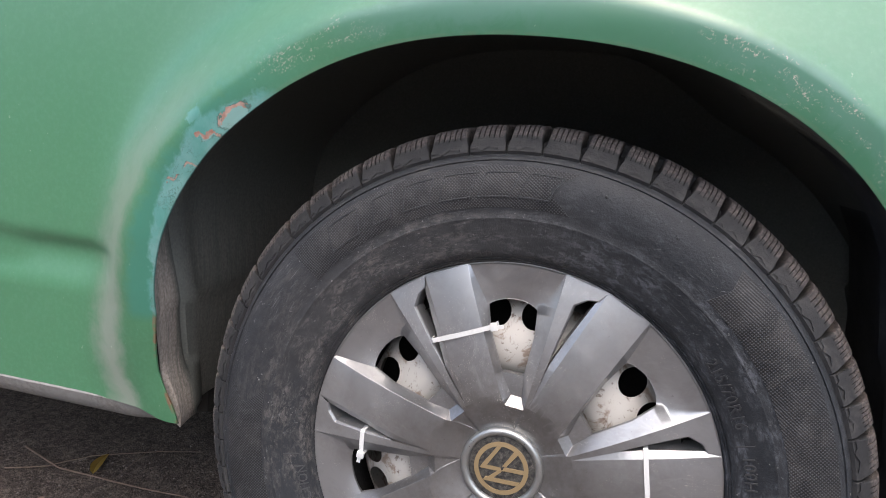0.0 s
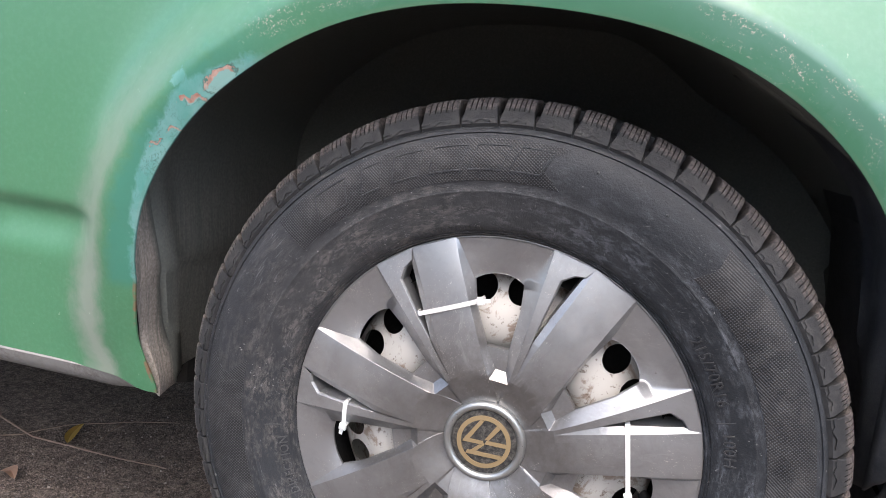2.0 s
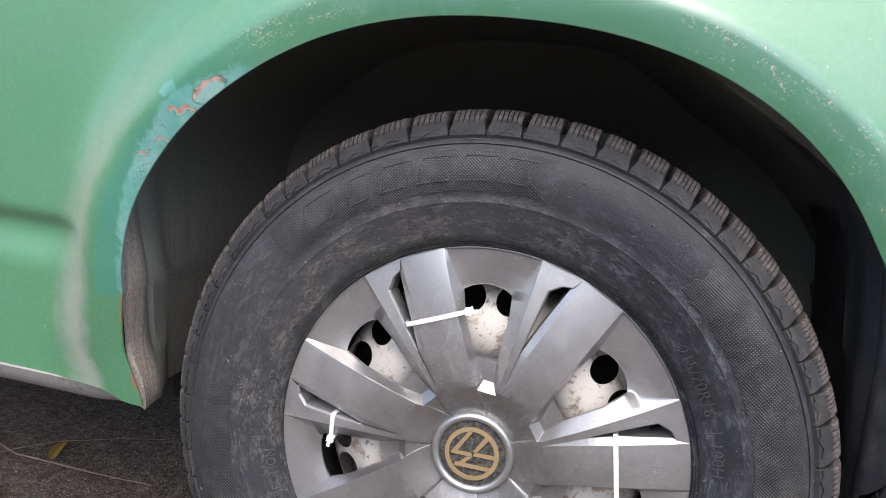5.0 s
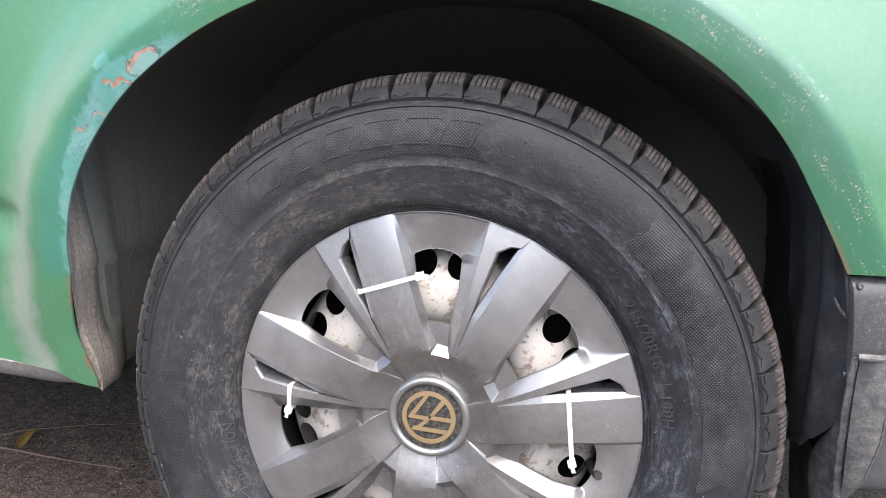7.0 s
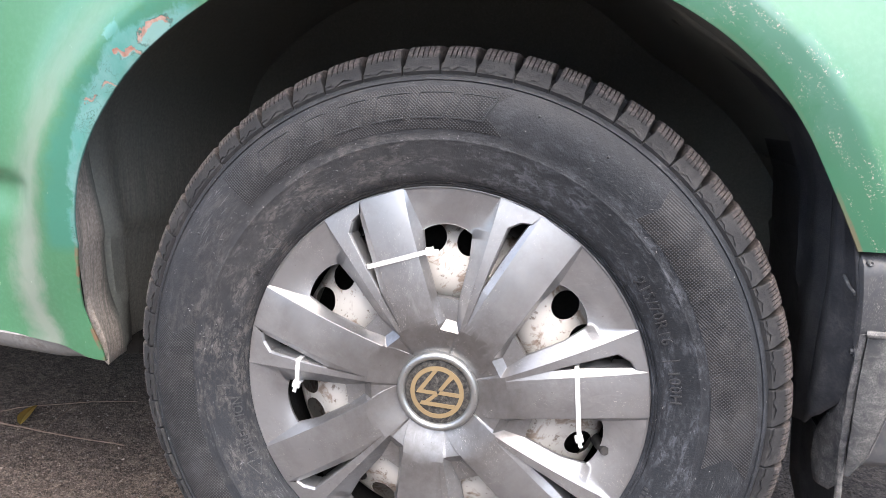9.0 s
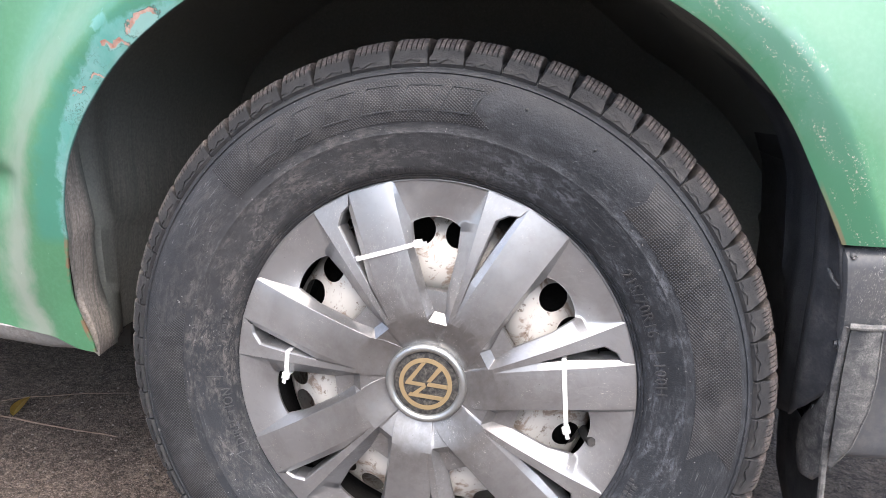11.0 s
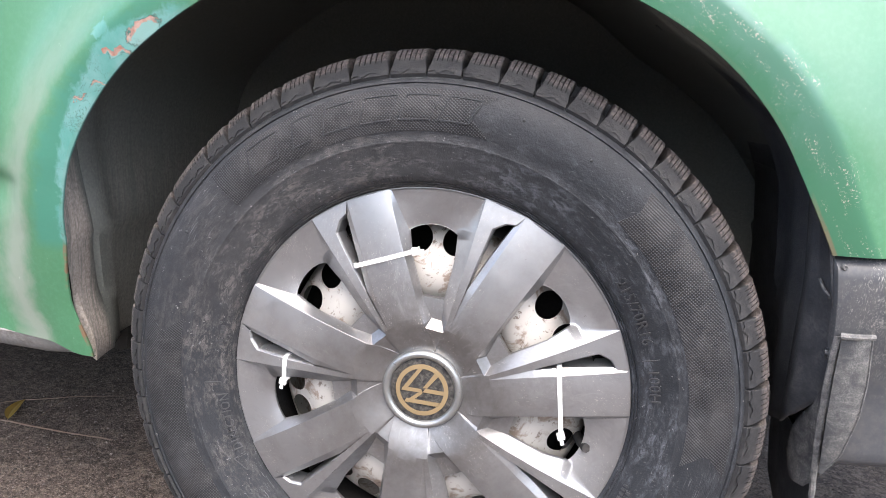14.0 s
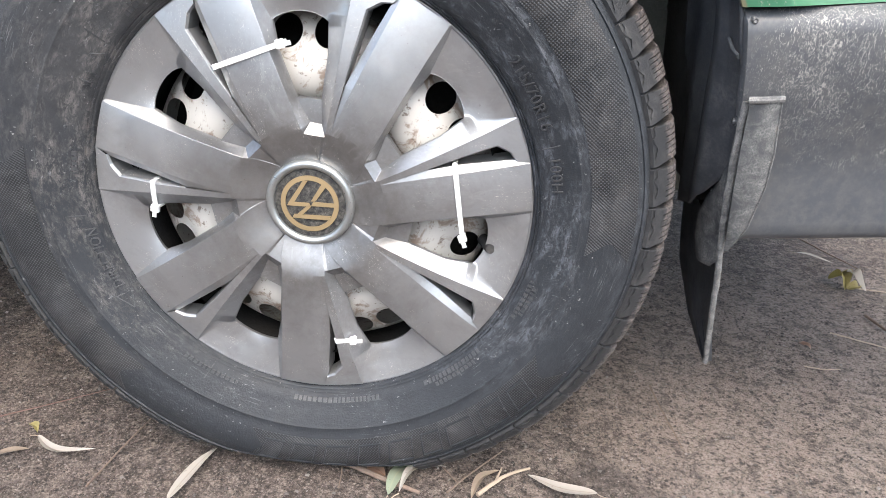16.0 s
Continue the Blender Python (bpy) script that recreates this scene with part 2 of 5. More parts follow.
def make_green():
    """Brushed and sprayed green over older blue-green paint; UV: place along the arch, distance from its edge."""
    k = Mat("green_paint", rough=0.42, Coat_Weight=1.0, Coat_Roughness=0.27, Coat_IOR=1.6)
    sep = k.t.nodes.new("ShaderNodeSeparateXYZ")
    k.t.links.new(k.where("UV"), sep.inputs[0])
    u, d = sep.outputs[0], sep.outputs[1]
    big, mid, fine = k.noise(3.2, 4, 0.55), k.noise(26, 6, 0.65, warp=0.6), k.noise(170, 5, 0.7)
    green = k.mix(big, (0.052, 0.194, 0.092), (0.074, 0.230, 0.119))
    green = k.mix(k.math("MULTIPLY", k.ramp(fine, 0.45, 0.75), 0.25), green, (0.125, 0.32, 0.20))
    wob = k.math("MULTIPLY", k.math("SUBTRACT", mid, 0.5), 0.05)
    de = k.math("ADD", d, wob)

    def band(x, a, b, c, e):
        return k.math("MULTIPLY", k.ramp(x, a, b), k.ramp(x, c, e, 1.0, 0.0))
    # grey primer along the flare's foot, run on upward as a painted pale highlight
    grey = k.math("MULTIPLY", band(de, 0.042, 0.062, 0.078, 0.118), k.ramp(u, 0.70, 0.98, 0.1, 1.0))
    col = k.mix(k.math("MULTIPLY", grey, 0.8), green, (0.29, 0.33, 0.28))
    # blue-green haze round the worn lip
    haze = k.math("MULTIPLY", k.ramp(de, 0.026, 0.044, 1.0, 0.0), band(u, 0.62, 0.74, 1.00, 1.10))
    # rear flare's flat painted darker green, for the dimmer light it gets
    flare_shade = k.math("MULTIPLY", k.ramp(k.math("ADD", d, k.math("MULTIPLY", wob, 0.15)), 0.036, 0.041, 1.0, 0.0), k.ramp(u, 0.50, 0.70, 1.0, 0.0))
    col = k.mix(k.math("MULTIPLY", flare_shade, 0.85), col, (0.036, 0.160, 0.088))
    col = k.mix(k.math("MULTIPLY", haze, 0.8), col, (0.046, 0.225, 0.165))
    # old blue-green paint laid bare along the lip, widest near the top of the front curve
    tatter = k.math("ADD", k.math("MULTIPLY", k.math("SUBTRACT", k.noise(17, 5, 0.65), 0.5), 0.040), k.math("MULTIPLY", k.math("SUBTRACT", k.noise(90, 5, 0.7), 0.5), 0.018))
    width = k.math("ADD", k.ramp(u, 0.66, 0.76, 0.0, 0.027), k.ramp(u, 0.78, 0.91, 0.0, -0.0185))
    width = k.math("ADD", width, k.ramp(u, 0.91, 1.03, 0.0, -0.0125))
    dt = k.math("SUBTRACT", k.math("ADD", d, tatter), width)
    old = k.math("MULTIPLY", k.ramp(dt, -0.0040, 0.0012, 1.0, 0.0), band(u, 0.665, 0.69, 1.02, 1.05))

    warp_u = k.math("MULTIPLY", k.math("SUBTRACT", k.noise(70, 5, 0.7), 0.5), 0.030)
    warp_d = k.math("MULTIPLY", k.math("SUBTRACT", k.noise(85, 5, 0.7), 0.5), 0.016)

    def blob(u0, d0, a, b, turn, fray=0.9):
        du = k.math("ADD", k.math("MULTIPLY", k.math("SUBTRACT", u, u0), 0.92), warp_u)
        dd = k.math("ADD", k.math("SUBTRACT", d, d0), warp_d)
        c, q = math.cos(radians(turn)), math.sin(radians(turn))
        along = k.math("DIVIDE", k.math("ADD", k.math("MULTIPLY", du, c), k.math("MULTIPLY", dd, q)), a)
        over = k.math("DIVIDE", k.math("SUBTRACT", k.math("MULTIPLY", dd, c), k.math("MULTIPLY", du, q)), b)
        far = k.math("SQRT", k.math("ADD", k.math("POWER", k.math("ABSOLUTE", along), 2.0), k.math("POWER", k.math("ABSOLUTE", over), 2.0)))
        return k.math("ADD", far, k.math("MULTIPLY", k.math("SUBTRACT", k.noise(75, 6, 0.75), 0.5), fray))
    spot_old = k.ramp(blob(0.757, 0.036, 0.008, 0.006, 0), 0.8, 1.1, 1.0, 0.0)
    old = k.math("MAXIMUM", old, k.math("MULTIPLY", spot_old, 0.8))
    col = k.mix(k.math("MULTIPLY", old, 0.92), col, k.mix(k.ramp(mid, 0.35, 0.65), (0.082, 0.300, 0.262), (0.170, 0.370, 0.352)))
    # flakes gone down to pinkish primer, each with a painted edge shadow
    chips = ((0.7225, 0.0080, 0.0170, 0.0092, 6), (0.7215, 0.0010, 0.0120, 0.0060, 0), (0.7590, 0.0110, 0.0150, 0.0036, 42), (0.822, 0.0150, 0.0075, 0.0020, 48), (0.797, 0.0060, 0.0080, 0.0022, 60))
    far, deep = None, None
    for u0, d0, a, b, turn in chips:
        one, two = blob(u0, d0, a, b, turn, 0.6), blob(u0 + 0.0015, d0 - 0.0046, a, b, turn, 0.6)
        far = one if far is None else k.math("MINIMUM", far, one)
        deep = two if deep is None else k.math("MINIMUM", deep, two)
    bare = k.ramp(far, 0.94, 1.0, 1.0, 0.0)
    chip_edge_shade = k.math("MULTIPLY", band(far, 0.94, 1.0, 1.04, 1.14), k.ramp(k.noise(75, 4), 0.40, 0.50))
    col = k.mix(k.math("MULTIPLY", chip_edge_shade, 0.8), col, (0.030, 0.072, 0.055))
    salmon = k.mix(k.ramp(k.noise(130, 5, 0.7), 0.36, 0.62), (0.330, 0.150, 0.110), (0.480, 0.330, 0.275))
    inside = k.mix(k.ramp(deep, 0.95, 1.05), (0.200, 0.380, 0.350), salmon)
    col = k.mix(bare, col, inside)
    crack = k.math("MULTIPLY", k.ramp(k.math("ABSOLUTE", k.math("SUBTRACT", k.noise(38, 6, 0.75, warp=0.6), 0.5)), 0.004, 0.010, 1.0, 0.0), k.math("MULTIPLY", old, k.math("MAXIMUM", k.ramp(k.noise(16, 3), 0.48, 0.58), band(u, 0.775, 0.785, 0.825, 0.84))))
    col = k.mix(k.math("MULTIPLY", crack, 0.75), col, (0.035, 0.085, 0.068))
    old = k.math("MAXIMUM", bare, k.math("MULTIPLY", old, 0.25))
    slate = k.math("MULTIPLY", band(de, 0.004, 0.018, 0.034, 0.046), k.math("MAXIMUM", band(u, 0.05, 0.12, 0.30, 0.38), band(u, 0.40, 0.46, 0.56, 0.62)))
    col = k.mix(k.math("MULTIPLY", slate, 0.24), col, (0.15, 0.29, 0.27))
    lip = k.math("MULTIPLY", k.ramp(k.math("ADD", d, k.math("MULTIPLY", wob, 0.12)), 0.0022, 0.0038, 1.0, 0.0), k.ramp(k.noise(22, 4), 0.42, 0.52))
    col = k.mix(k.math("MULTIPLY", lip, k.math("MAXIMUM", k.ramp(u, 0.98, 1.05, 0.08, 0.9), k.ramp(u, 0.02, 0.08, 0.55, 0.0))), col, (0.24, 0.12, 0.075))
    line = k.node("CombineXYZ", i0=k.math("MULTIPLY", u, 0.92), i1=d, i2=0.0)
    clump = k.ramp(k.noise(1.0, 4, 0.65, at=k.node("Mapping", i0=line, i3=(24, 95, 1))), 0.50, 0.60)
    nick = k.math("MULTIPLY", k.ramp(k.noise(420, 4, 0.8), 0.56, 0.60), k.math("MULTIPLY", clump, band(de, 0.004, 0.014, 0.032, 0.046)))
    nick = k.math("MULTIPLY", nick, k.math("MAXIMUM", k.ramp(u, 0.30, 0.36, 1.0, 0.0), band(u, 0.55, 0.6, 0.66, 0.7)))
    col = k.mix(nick, col, (0.52, 0.43, 0.38))
    spot = k.math("MULTIPLY", k.ramp(k.noise(120, 2), 0.73, 0.76), k.ramp(k.noise(9, 2), 0.45, 0.6))
    col = k.mix(k.math("MULTIPLY", spot, 0.55), col, (0.45, 0.55, 0.42))
    k.set("Base Color", col)
    worn = k.math("MAXIMUM", k.math("MAXIMUM", old, nick), grey)
    k.set("Roughness", k.math("ADD", k.ramp(mid, 0.3, 0.7, 0.36, 0.5), k.math("MULTIPLY", worn, 0.25)))
    k.bump(k.math("MULTIPLY", old, -1.0), 0.6, 0.0008)
    k.bump(k.noise(420, 3), 0.06, 0.0004)
    k.bump(mid, 0.10, 0.0015)
    return k.m


def make_plain(name, a, b, scale, rough, relief=0.2, depth=0.001, dust=None, amount=0.0, metal=0.0):
    k = Mat(name, rough=rough, metal=metal)
    n, f = k.noise(scale, 5, 0.65, warp=0.5), k.noise(scale * 9, 4, 0.7)
    col = k.mix(n, a, b)
    if dust:
        col = k.mix(k.math("MULTIPLY", k.math("MULTIPLY", k.ramp(n, 0.38, 0.65), k.ramp(f, 0.35, 0.68)), amount), col, dust)
    k.set("Base Color", col)
    k.set("Roughness", k.ramp(f, 0.3, 0.7, rough - 0.08, min(1.0, rough + 0.1)))
    k.bump(f, relief, depth)
    return k.m


def make_bumper():
    k = Mat("grey_bumper_plastic", rough=0.55)
    n, f = k.noise(6, 5, 0.65), k.noise(130, 4, 0.7)
    col = k.mix(n, (0.054, 0.058, 0.066), (0.086, 0.091, 0.101))
    col = k.mix(k.math("MULTIPLY", k.ramp(f, 0.45, 0.7), 0.3), col, (0.15, 0.143, 0.135))
    def streaks(turn, size, lo):
        n = k.noise(1.0, 5, 0.72, at=k.mapped((size * 4, size * 4, size), (0, turn, 0)), warp=2.4)
        return k.ramp(n, lo, lo + 0.05)
    thin = k.ramp(k.noise(420, 4, 0.75), 0.44, 0.52)
    scr = k.math("MAXIMUM", k.math("MULTIPLY", streaks(0.30, 62, 0.515), k.ramp(k.noise(13, 4, 0.6), 0.45, 0.55)), k.math("MULTIPLY", streaks(-0.12, 105, 0.54), k.ramp(k.noise(17, 4, 0.6), 0.47, 0.55)))
    sep = k.t.nodes.new("ShaderNodeSeparateXYZ")
    k.t.links.new(k.where(), sep.inputs[0])
    belt = k.math("ADD", sep.outputs[2], k.math("MULTIPLY", k.math("SUBTRACT", k.noise(9, 4, 0.65), 0.5), 0.34))
    scr = k.math("MULTIPLY", k.math("MULTIPLY", scr, thin), k.ramp(belt, 0.435, 0.505))
    col = k.mix(k.math("MULTIPLY", k.ramp(k.noise(28, 6, 0.7), 0.45, 0.68), 0.35), col, (0.140, 0.136, 0.132))
    col = k.mix(k.math("MULTIPLY", scr, 0.9), col, (0.42, 0.40, 0.365))
    k.set("Base Color", col)
    k.set("Roughness", k.math("ADD", 0.48, k.math("MULTIPLY", scr, 0.3)))
    k.bump(k.noise(700, 2), 0.15, 0.0004)
    return k.m


def make_liner():
    """Black well liner, dusty where the road throws dirt at its front wall."""
    k = Mat("dusty_liner", rough=0.85)
    st = k.noise(1.0, 6, 0.7, at=k.mapped((30, 90, 7)), warp=0.7)
    f = k.noise(240, 5, 0.75)
    sep = k.t.nodes.new("ShaderNodeSeparateXYZ")
    k.t.links.new(k.where(), sep.inputs[0])
    into = k.math("ADD", sep.outputs[1], k.math("MULTIPLY_ADD", sep.outputs[2], 0.22, -0.070))
    into = k.math("ADD", into, k.math("MULTIPLY", k.math("SUBTRACT", st, 0.5), 0.012))
    dirt = k.math("ADD", k.ramp(into, 0.050, 0.060, 0.72, 0.0), k.ramp(into, 0.070, 0.115, 0.04, 0.22))
    dirt = k.math("MULTIPLY", dirt, k.ramp(sep.outputs[0], -0.36, -0.26, 1.0, 0.05))
    dirt = k.math("MULTIPLY", dirt, k.ramp(k.math("ADD", sep.outputs[2], k.math("MULTIPLY", st, 0.12)), 0.58, 0.70, 1.0, 0.05))
    line = k.noise(1.0, 5, 0.7, at=k.mapped((60, 330, 9)), warp=0.3)
    dirt = k.math("MULTIPLY", dirt, k.math("MULTIPLY", k.ramp(st, 0.26, 0.50), k.ramp(line, 0.34, 0.52, 0.30, 1.0)))
    col = k.mix(f, (0.078, 0.088, 0.080), (0.225, 0.240, 0.220))
    col = k.mix(k.ramp(k.noise(330, 3, 0.7), 0.60, 0.66), col, (0.20, 0.21, 0.18))
    col = k.mix(dirt, col, k.mix(k.ramp(f, 0.3, 0.7), (0.26, 0.215, 0.185), (0.68, 0.590, 0.530)))
    k.set("Base Color", col)
    k.bump(f, 0.5, 0.001)
    return k.m


def make_asphalt():
    k = Mat("old_asphalt", rough=0.9)
    big, mid = k.noise(1.8, 5, 0.6), k.noise(13, 7, 0.7, warp=0.4)
    lump, pit, grain = k.noise(78, 7, 0.75), k.noise(190, 6, 0.78, warp=0.5), k.noise(360, 4, 0.75)
    col = k.mix(big, (0.060, 0.047, 0.041), (0.106, 0.084, 0.073))
    col = k.mix(k.ramp(mid, 0.36, 0.70), col, (0.160, 0.128, 0.111))
    # pale dusty ground, painted lighter still where the van's tail shades it
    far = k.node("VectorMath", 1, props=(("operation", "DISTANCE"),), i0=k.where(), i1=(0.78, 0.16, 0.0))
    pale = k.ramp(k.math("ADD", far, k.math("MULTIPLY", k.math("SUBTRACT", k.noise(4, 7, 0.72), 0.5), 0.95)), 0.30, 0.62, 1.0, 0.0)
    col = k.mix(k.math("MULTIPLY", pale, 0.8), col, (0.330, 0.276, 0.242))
    col = k.mix(k.math("MULTIPLY", k.ramp(lump, 0.52, 0.60), 0.58), col, (0.280, 0.232, 0.205))
    col = k.mix(k.math("MULTIPLY", k.ramp(lump, 0.48, 0.41), 0.65), col, (0.036, 0.030, 0.027))
    col = k.mix(k.math("MULTIPLY", k.ramp(pit, 0.47, 0.39), 0.88), col, (0.014, 0.012, 0.011))
    col = k.mix(k.math("MULTIPLY", k.ramp(pit, 0.55, 0.61), 0.65), col, (0.345, 0.298, 0.268))

    mottle = k.noise(34, 6, 0.72, warp=0.8)
    col = k.mix(k.math("MULTIPLY", k.ramp(mottle, 0.50, 0.40), 0.55), col, (0.036, 0.029, 0.026))
    col = k.mix(k.math("MULTIPLY", k.ramp(mottle, 0.54, 0.66), 0.40), col, (0.250, 0.208, 0.184))

    def stones(scale, lo, hi, fac, dark, pale):
        """Bound chippings, each of its own shade."""
        v = k.t.nodes.new("ShaderNodeTexVoronoi")
        v.inputs["Scale"].default_value = scale
        k.t.links.new(k.where(), v.inputs["Vector"])
        shade = k.node("SeparateXYZ", 0, i0=v.outputs["Color"])
        inner = k.ramp(v.outputs["Distance"], 0.30, 0.55, 1.0, 0.0)
        mixed = k.mix(k.math("MULTIPLY", k.math("MULTIPLY", k.ramp(shade, lo, 0.0), inner), fac), col, dark)
        return k.mix(k.math("MULTIPLY", k.math("MULTIPLY", k.ramp(shade, hi, 1.0), inner), fac), mixed, pale), v.outputs["Distance"]
    col, gap = stones(260.0, 0.36, 0.70, 0.60, (0.022, 0.018, 0.016), (0.36, 0.315, 0.282))
    col = stones(620.0, 0.38, 0.70, 0.60, (0.018, 0.015, 0.014), (0.38, 0.335, 0.300))[0]
    stain = k.ramp(k.noise(5, 5, 0.65, warp=1.2), 0.56, 0.68)
    col = k.mix(k.math("MULTIPLY", stain, 0.5), col, (0.034, 0.029, 0.026))
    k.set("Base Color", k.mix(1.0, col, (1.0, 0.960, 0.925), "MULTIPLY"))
    k.bump(lump, 0.7, 0.006)
    k.bump(pit, 0.9, 0.004)
    k.bump(k.math("SUBTRACT", 1.0, gap), 0.5, 0.003)
    k.bump(grain, 0.5, 0.001)
    return k.m


def make_steel():
    k = Mat("cream_steel", rough=0.45)
    n, f = k.noise(34, 6, 0.7, warp=0.8), k.noise(190, 4, 0.7)
    col = k.mix(k.noise(6, 3), (0.42, 0.398, 0.366), (0.52, 0.500, 0.470))
    col = k.mix(k.math("MULTIPLY", k.ramp(n, 0.52, 0.60), 0.8), col, (0.20, 0.135, 0.095))
    col = k.mix(k.math("MULTIPLY", k.ramp(k.noise(120, 4, 0.7), 0.60, 0.66), 0.8), col, (0.11, 0.075, 0.055))
    k.set("Base Color", col)
    k.bump(n, 0.2, 0.0008)
    return k.m


RUBBER, TREAD, WORN = make_rubber(), make_tread(), make_worn_tread()
SILVER, GREEN, BUMPER, LINER, ASPHALT, STEEL = make_silver(), make_green(), make_bumper(), make_liner(), make_asphalt(), make_steel()
BLACK = make_plain("black_plastic", (0.012, 0.012, 0.013), (0.026, 0.026, 0.027), 20, 0.55, dust=(0.16, 0.145, 0.13), amount=0.35)
FLAP = make_plain("dusty_black_flap", (0.022, 0.0245, 0.030), (0.052, 0.057, 0.067), 30, 0.50, 0.3, 0.0012, dust=(0.17, 0.167, 0.165), amount=0.6)
DUSTY = make_plain("dusty_grey_rubber", (0.060, 0.061, 0.064), (0.180, 0.178, 0.175), 110, 0.75, 0.5, 0.001, dust=(0.40, 0.385, 0.36), amount=0.9)
SILL = make_plain("grimy_sill", (0.17, 0.165, 0.16), (0.30, 0.295, 0.285), 18, 0.6, dust=(0.10, 0.085, 0.075), amount=0.8)
UNDER = make_plain("underbody", (0.014, 0.015, 0.014), (0.034, 0.032, 0.030), 12, 0.9, 0.5, 0.003)
CHROME = make_plain("dull_chrome", (0.36, 0.37, 0.37), (0.46, 0.47, 0.46), 30, 0.34, 0.05, 0.0003, dust=(0.3, 0.28, 0.25), amount=0.4, metal=0.8)
GOLD = make_plain("flat_gold", (0.225, 0.160, 0.082), (0.285, 0.208, 0.112), 50, 0.55, 0.1, 0.0003)
BADGE = make_plain("flaked_black", (0.006, 0.006, 0.007), (0.016, 0.016, 0.017), 190, 0.7, 0.6, 0.0008, dust=(0.20, 0.185, 0.16), amount=0.9)
NYLON = make_plain("white_nylon", (0.66, 0.66, 0.65), (0.76, 0.76, 0.75), 40, 0.4, 0.1, 0.0004, dust=(0.45, 0.42, 0.38), amount=0.4)
PLATE = make_plain("dusty_black_plate", (0.030, 0.032, 0.035), (0.075, 0.077, 0.082), 60, 0.6, 0.5, 0.001, dust=(0.30, 0.29, 0.275), amount=0.75)
FLANGE = make_plain("dusty_grey_flange", (0.058, 0.061, 0.064), (0.112, 0.114, 0.116), 70, 0.7, 0.7, 0.0012, dust=(0.40, 0.385, 0.36), amount=0.65)
VOID = make_plain("hole_shade_black", (0.004, 0.004, 0.004), (0.010, 0.009, 0.009), 30, 0.8)
WALLM = make_plain("grey_plaster", (0.40, 0.39, 0.37), (0.47, 0.46, 0.44), 2, 0.9, 0.3, 0.004)

# ---- ground and an added wall ----
HUB = Vector((0, 0, 0.335))


def ground():
    bm = bmesh.new()
    xs = [-400, -60, -12, -4, -2.2] + [-1.5 + 0.03 * i for i in range(101)] + [2.2, 4, 12, 60, 400]
    ys = [-400, -60, -12, -4, -1.6] + [-0.9 + 0.03 * i for i in range(84)] + [2.2, 4, 12, 60, 400]
    rows = []
    for y in ys:
        row = []
        for x in xs:
            near = abs(x) < 1.6 and -0.95 < y < 1.7
            h = 0.004 * (noise.noise((x * 5, y * 5, 0.3)) + 0.5 * noise.noise((x * 17, y * 17, 2.0))) if near else 0.0
            row.append((x, y, h - 0.002))
        rows.append(row)
    sheet(bm, rows)
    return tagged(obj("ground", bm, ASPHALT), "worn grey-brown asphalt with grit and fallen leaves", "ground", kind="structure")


ground()
# wall out of view, added to dim light and reflections from the south
bm = bmesh.new()
box(bm, (60, 0.3, 2.2), (0, -9.0, 1.1))
tagged(obj("wall_south", bm, WALLM), "plain grey plastered wall, unseen, added to shape the light", "wall", kind="structure")

# ---- van: side panel with flared arch ----
van = tagged(empty("van", (0, 0.9, 0)), "worn green panel van parked on asphalt, rear wheel side", "van")
CX, CZ, AX, AXF, AZ = -0.011, 0.455, 0.383, 0.4095, 0.323
Z_TOP, X_LEFT, X_RIGHT = 1.08, -3.7, 1.0
LIP = [(0.30, 0.002), (0.36, -0.012), (0.42, -0.028), (0.48, -0.042), (0.55, -0.055), (0.62, -0.064), (0.67, -0.073), (0.72, -0.080), (0.79, -0.085)]
BASE = [(0.30, 0.010), (0.36, 0.006), (0.44, 0.002), (0.52, -0.002), (0.60, -0.005), (0.70, -0.008), (0.80, -0.010), (0.90, -0.011), (1.00, -0.011), (1.10, -0.008)]


def arch_at(s):
    """Edge of the arch: s from 0 (rear, at the bumper) to 1 (front, widest) and on to 2 (down to the sill): x, z, outward x, z."""
    if s <= 1:
        a0 = math.asin(min(1, ((0.547 - CZ) / AZ) ** 1.1))
        a = a0 + s * (math.pi - a0)
        c, q = math.cos(a), math.sin(a)
        p = 2.2 - 0.26 * ease(0.36, 0.72, s)
        ax = AX + (AXF - AX) * ease(0.40, 0.62, s)
        x = CX + ax * math.copysign(abs(c) ** (2 / p), c)
        z = CZ + AZ * abs(q) ** (2 / p)
        nx, nz = math.copysign((abs(x - CX) / ax) ** (p - 1), c) / ax, ((z - CZ) / AZ) ** (p - 1) / AZ if z > CZ else 0.0
        n = math.hypot(nx, nz)
        x += 0.014 * max(0.0, 1 - s / 0.10) ** 2
        if s < 0.12:
            f = 1 - ease(0, 0.12, s)
            nx, nz = nx / n * (1 - f) + f * 0.997, nz / n * (1 - f) + f * 0.07
            n = math.hypot(nx, nz)
        return x, z, nx / n, nz / n
    t = s - 1
    z = CZ + (0.3045 - CZ) * t
    return CX - AXF - 0.011 * math.sin(min(1.0, t / 0.6) * math.pi / 2) + 0.016 * ease(0.5, 1.0, t), z, -1.0, 0.0


def foot_z(x):
    """Lower edge of the green panel."""
    return 0.3175 - 0.013 * ease(-0.475, -0.425, x)


def lip_y(x, z):
    return lerp(LIP, z) + 0.017 * ease(0.15, 0.36, x)


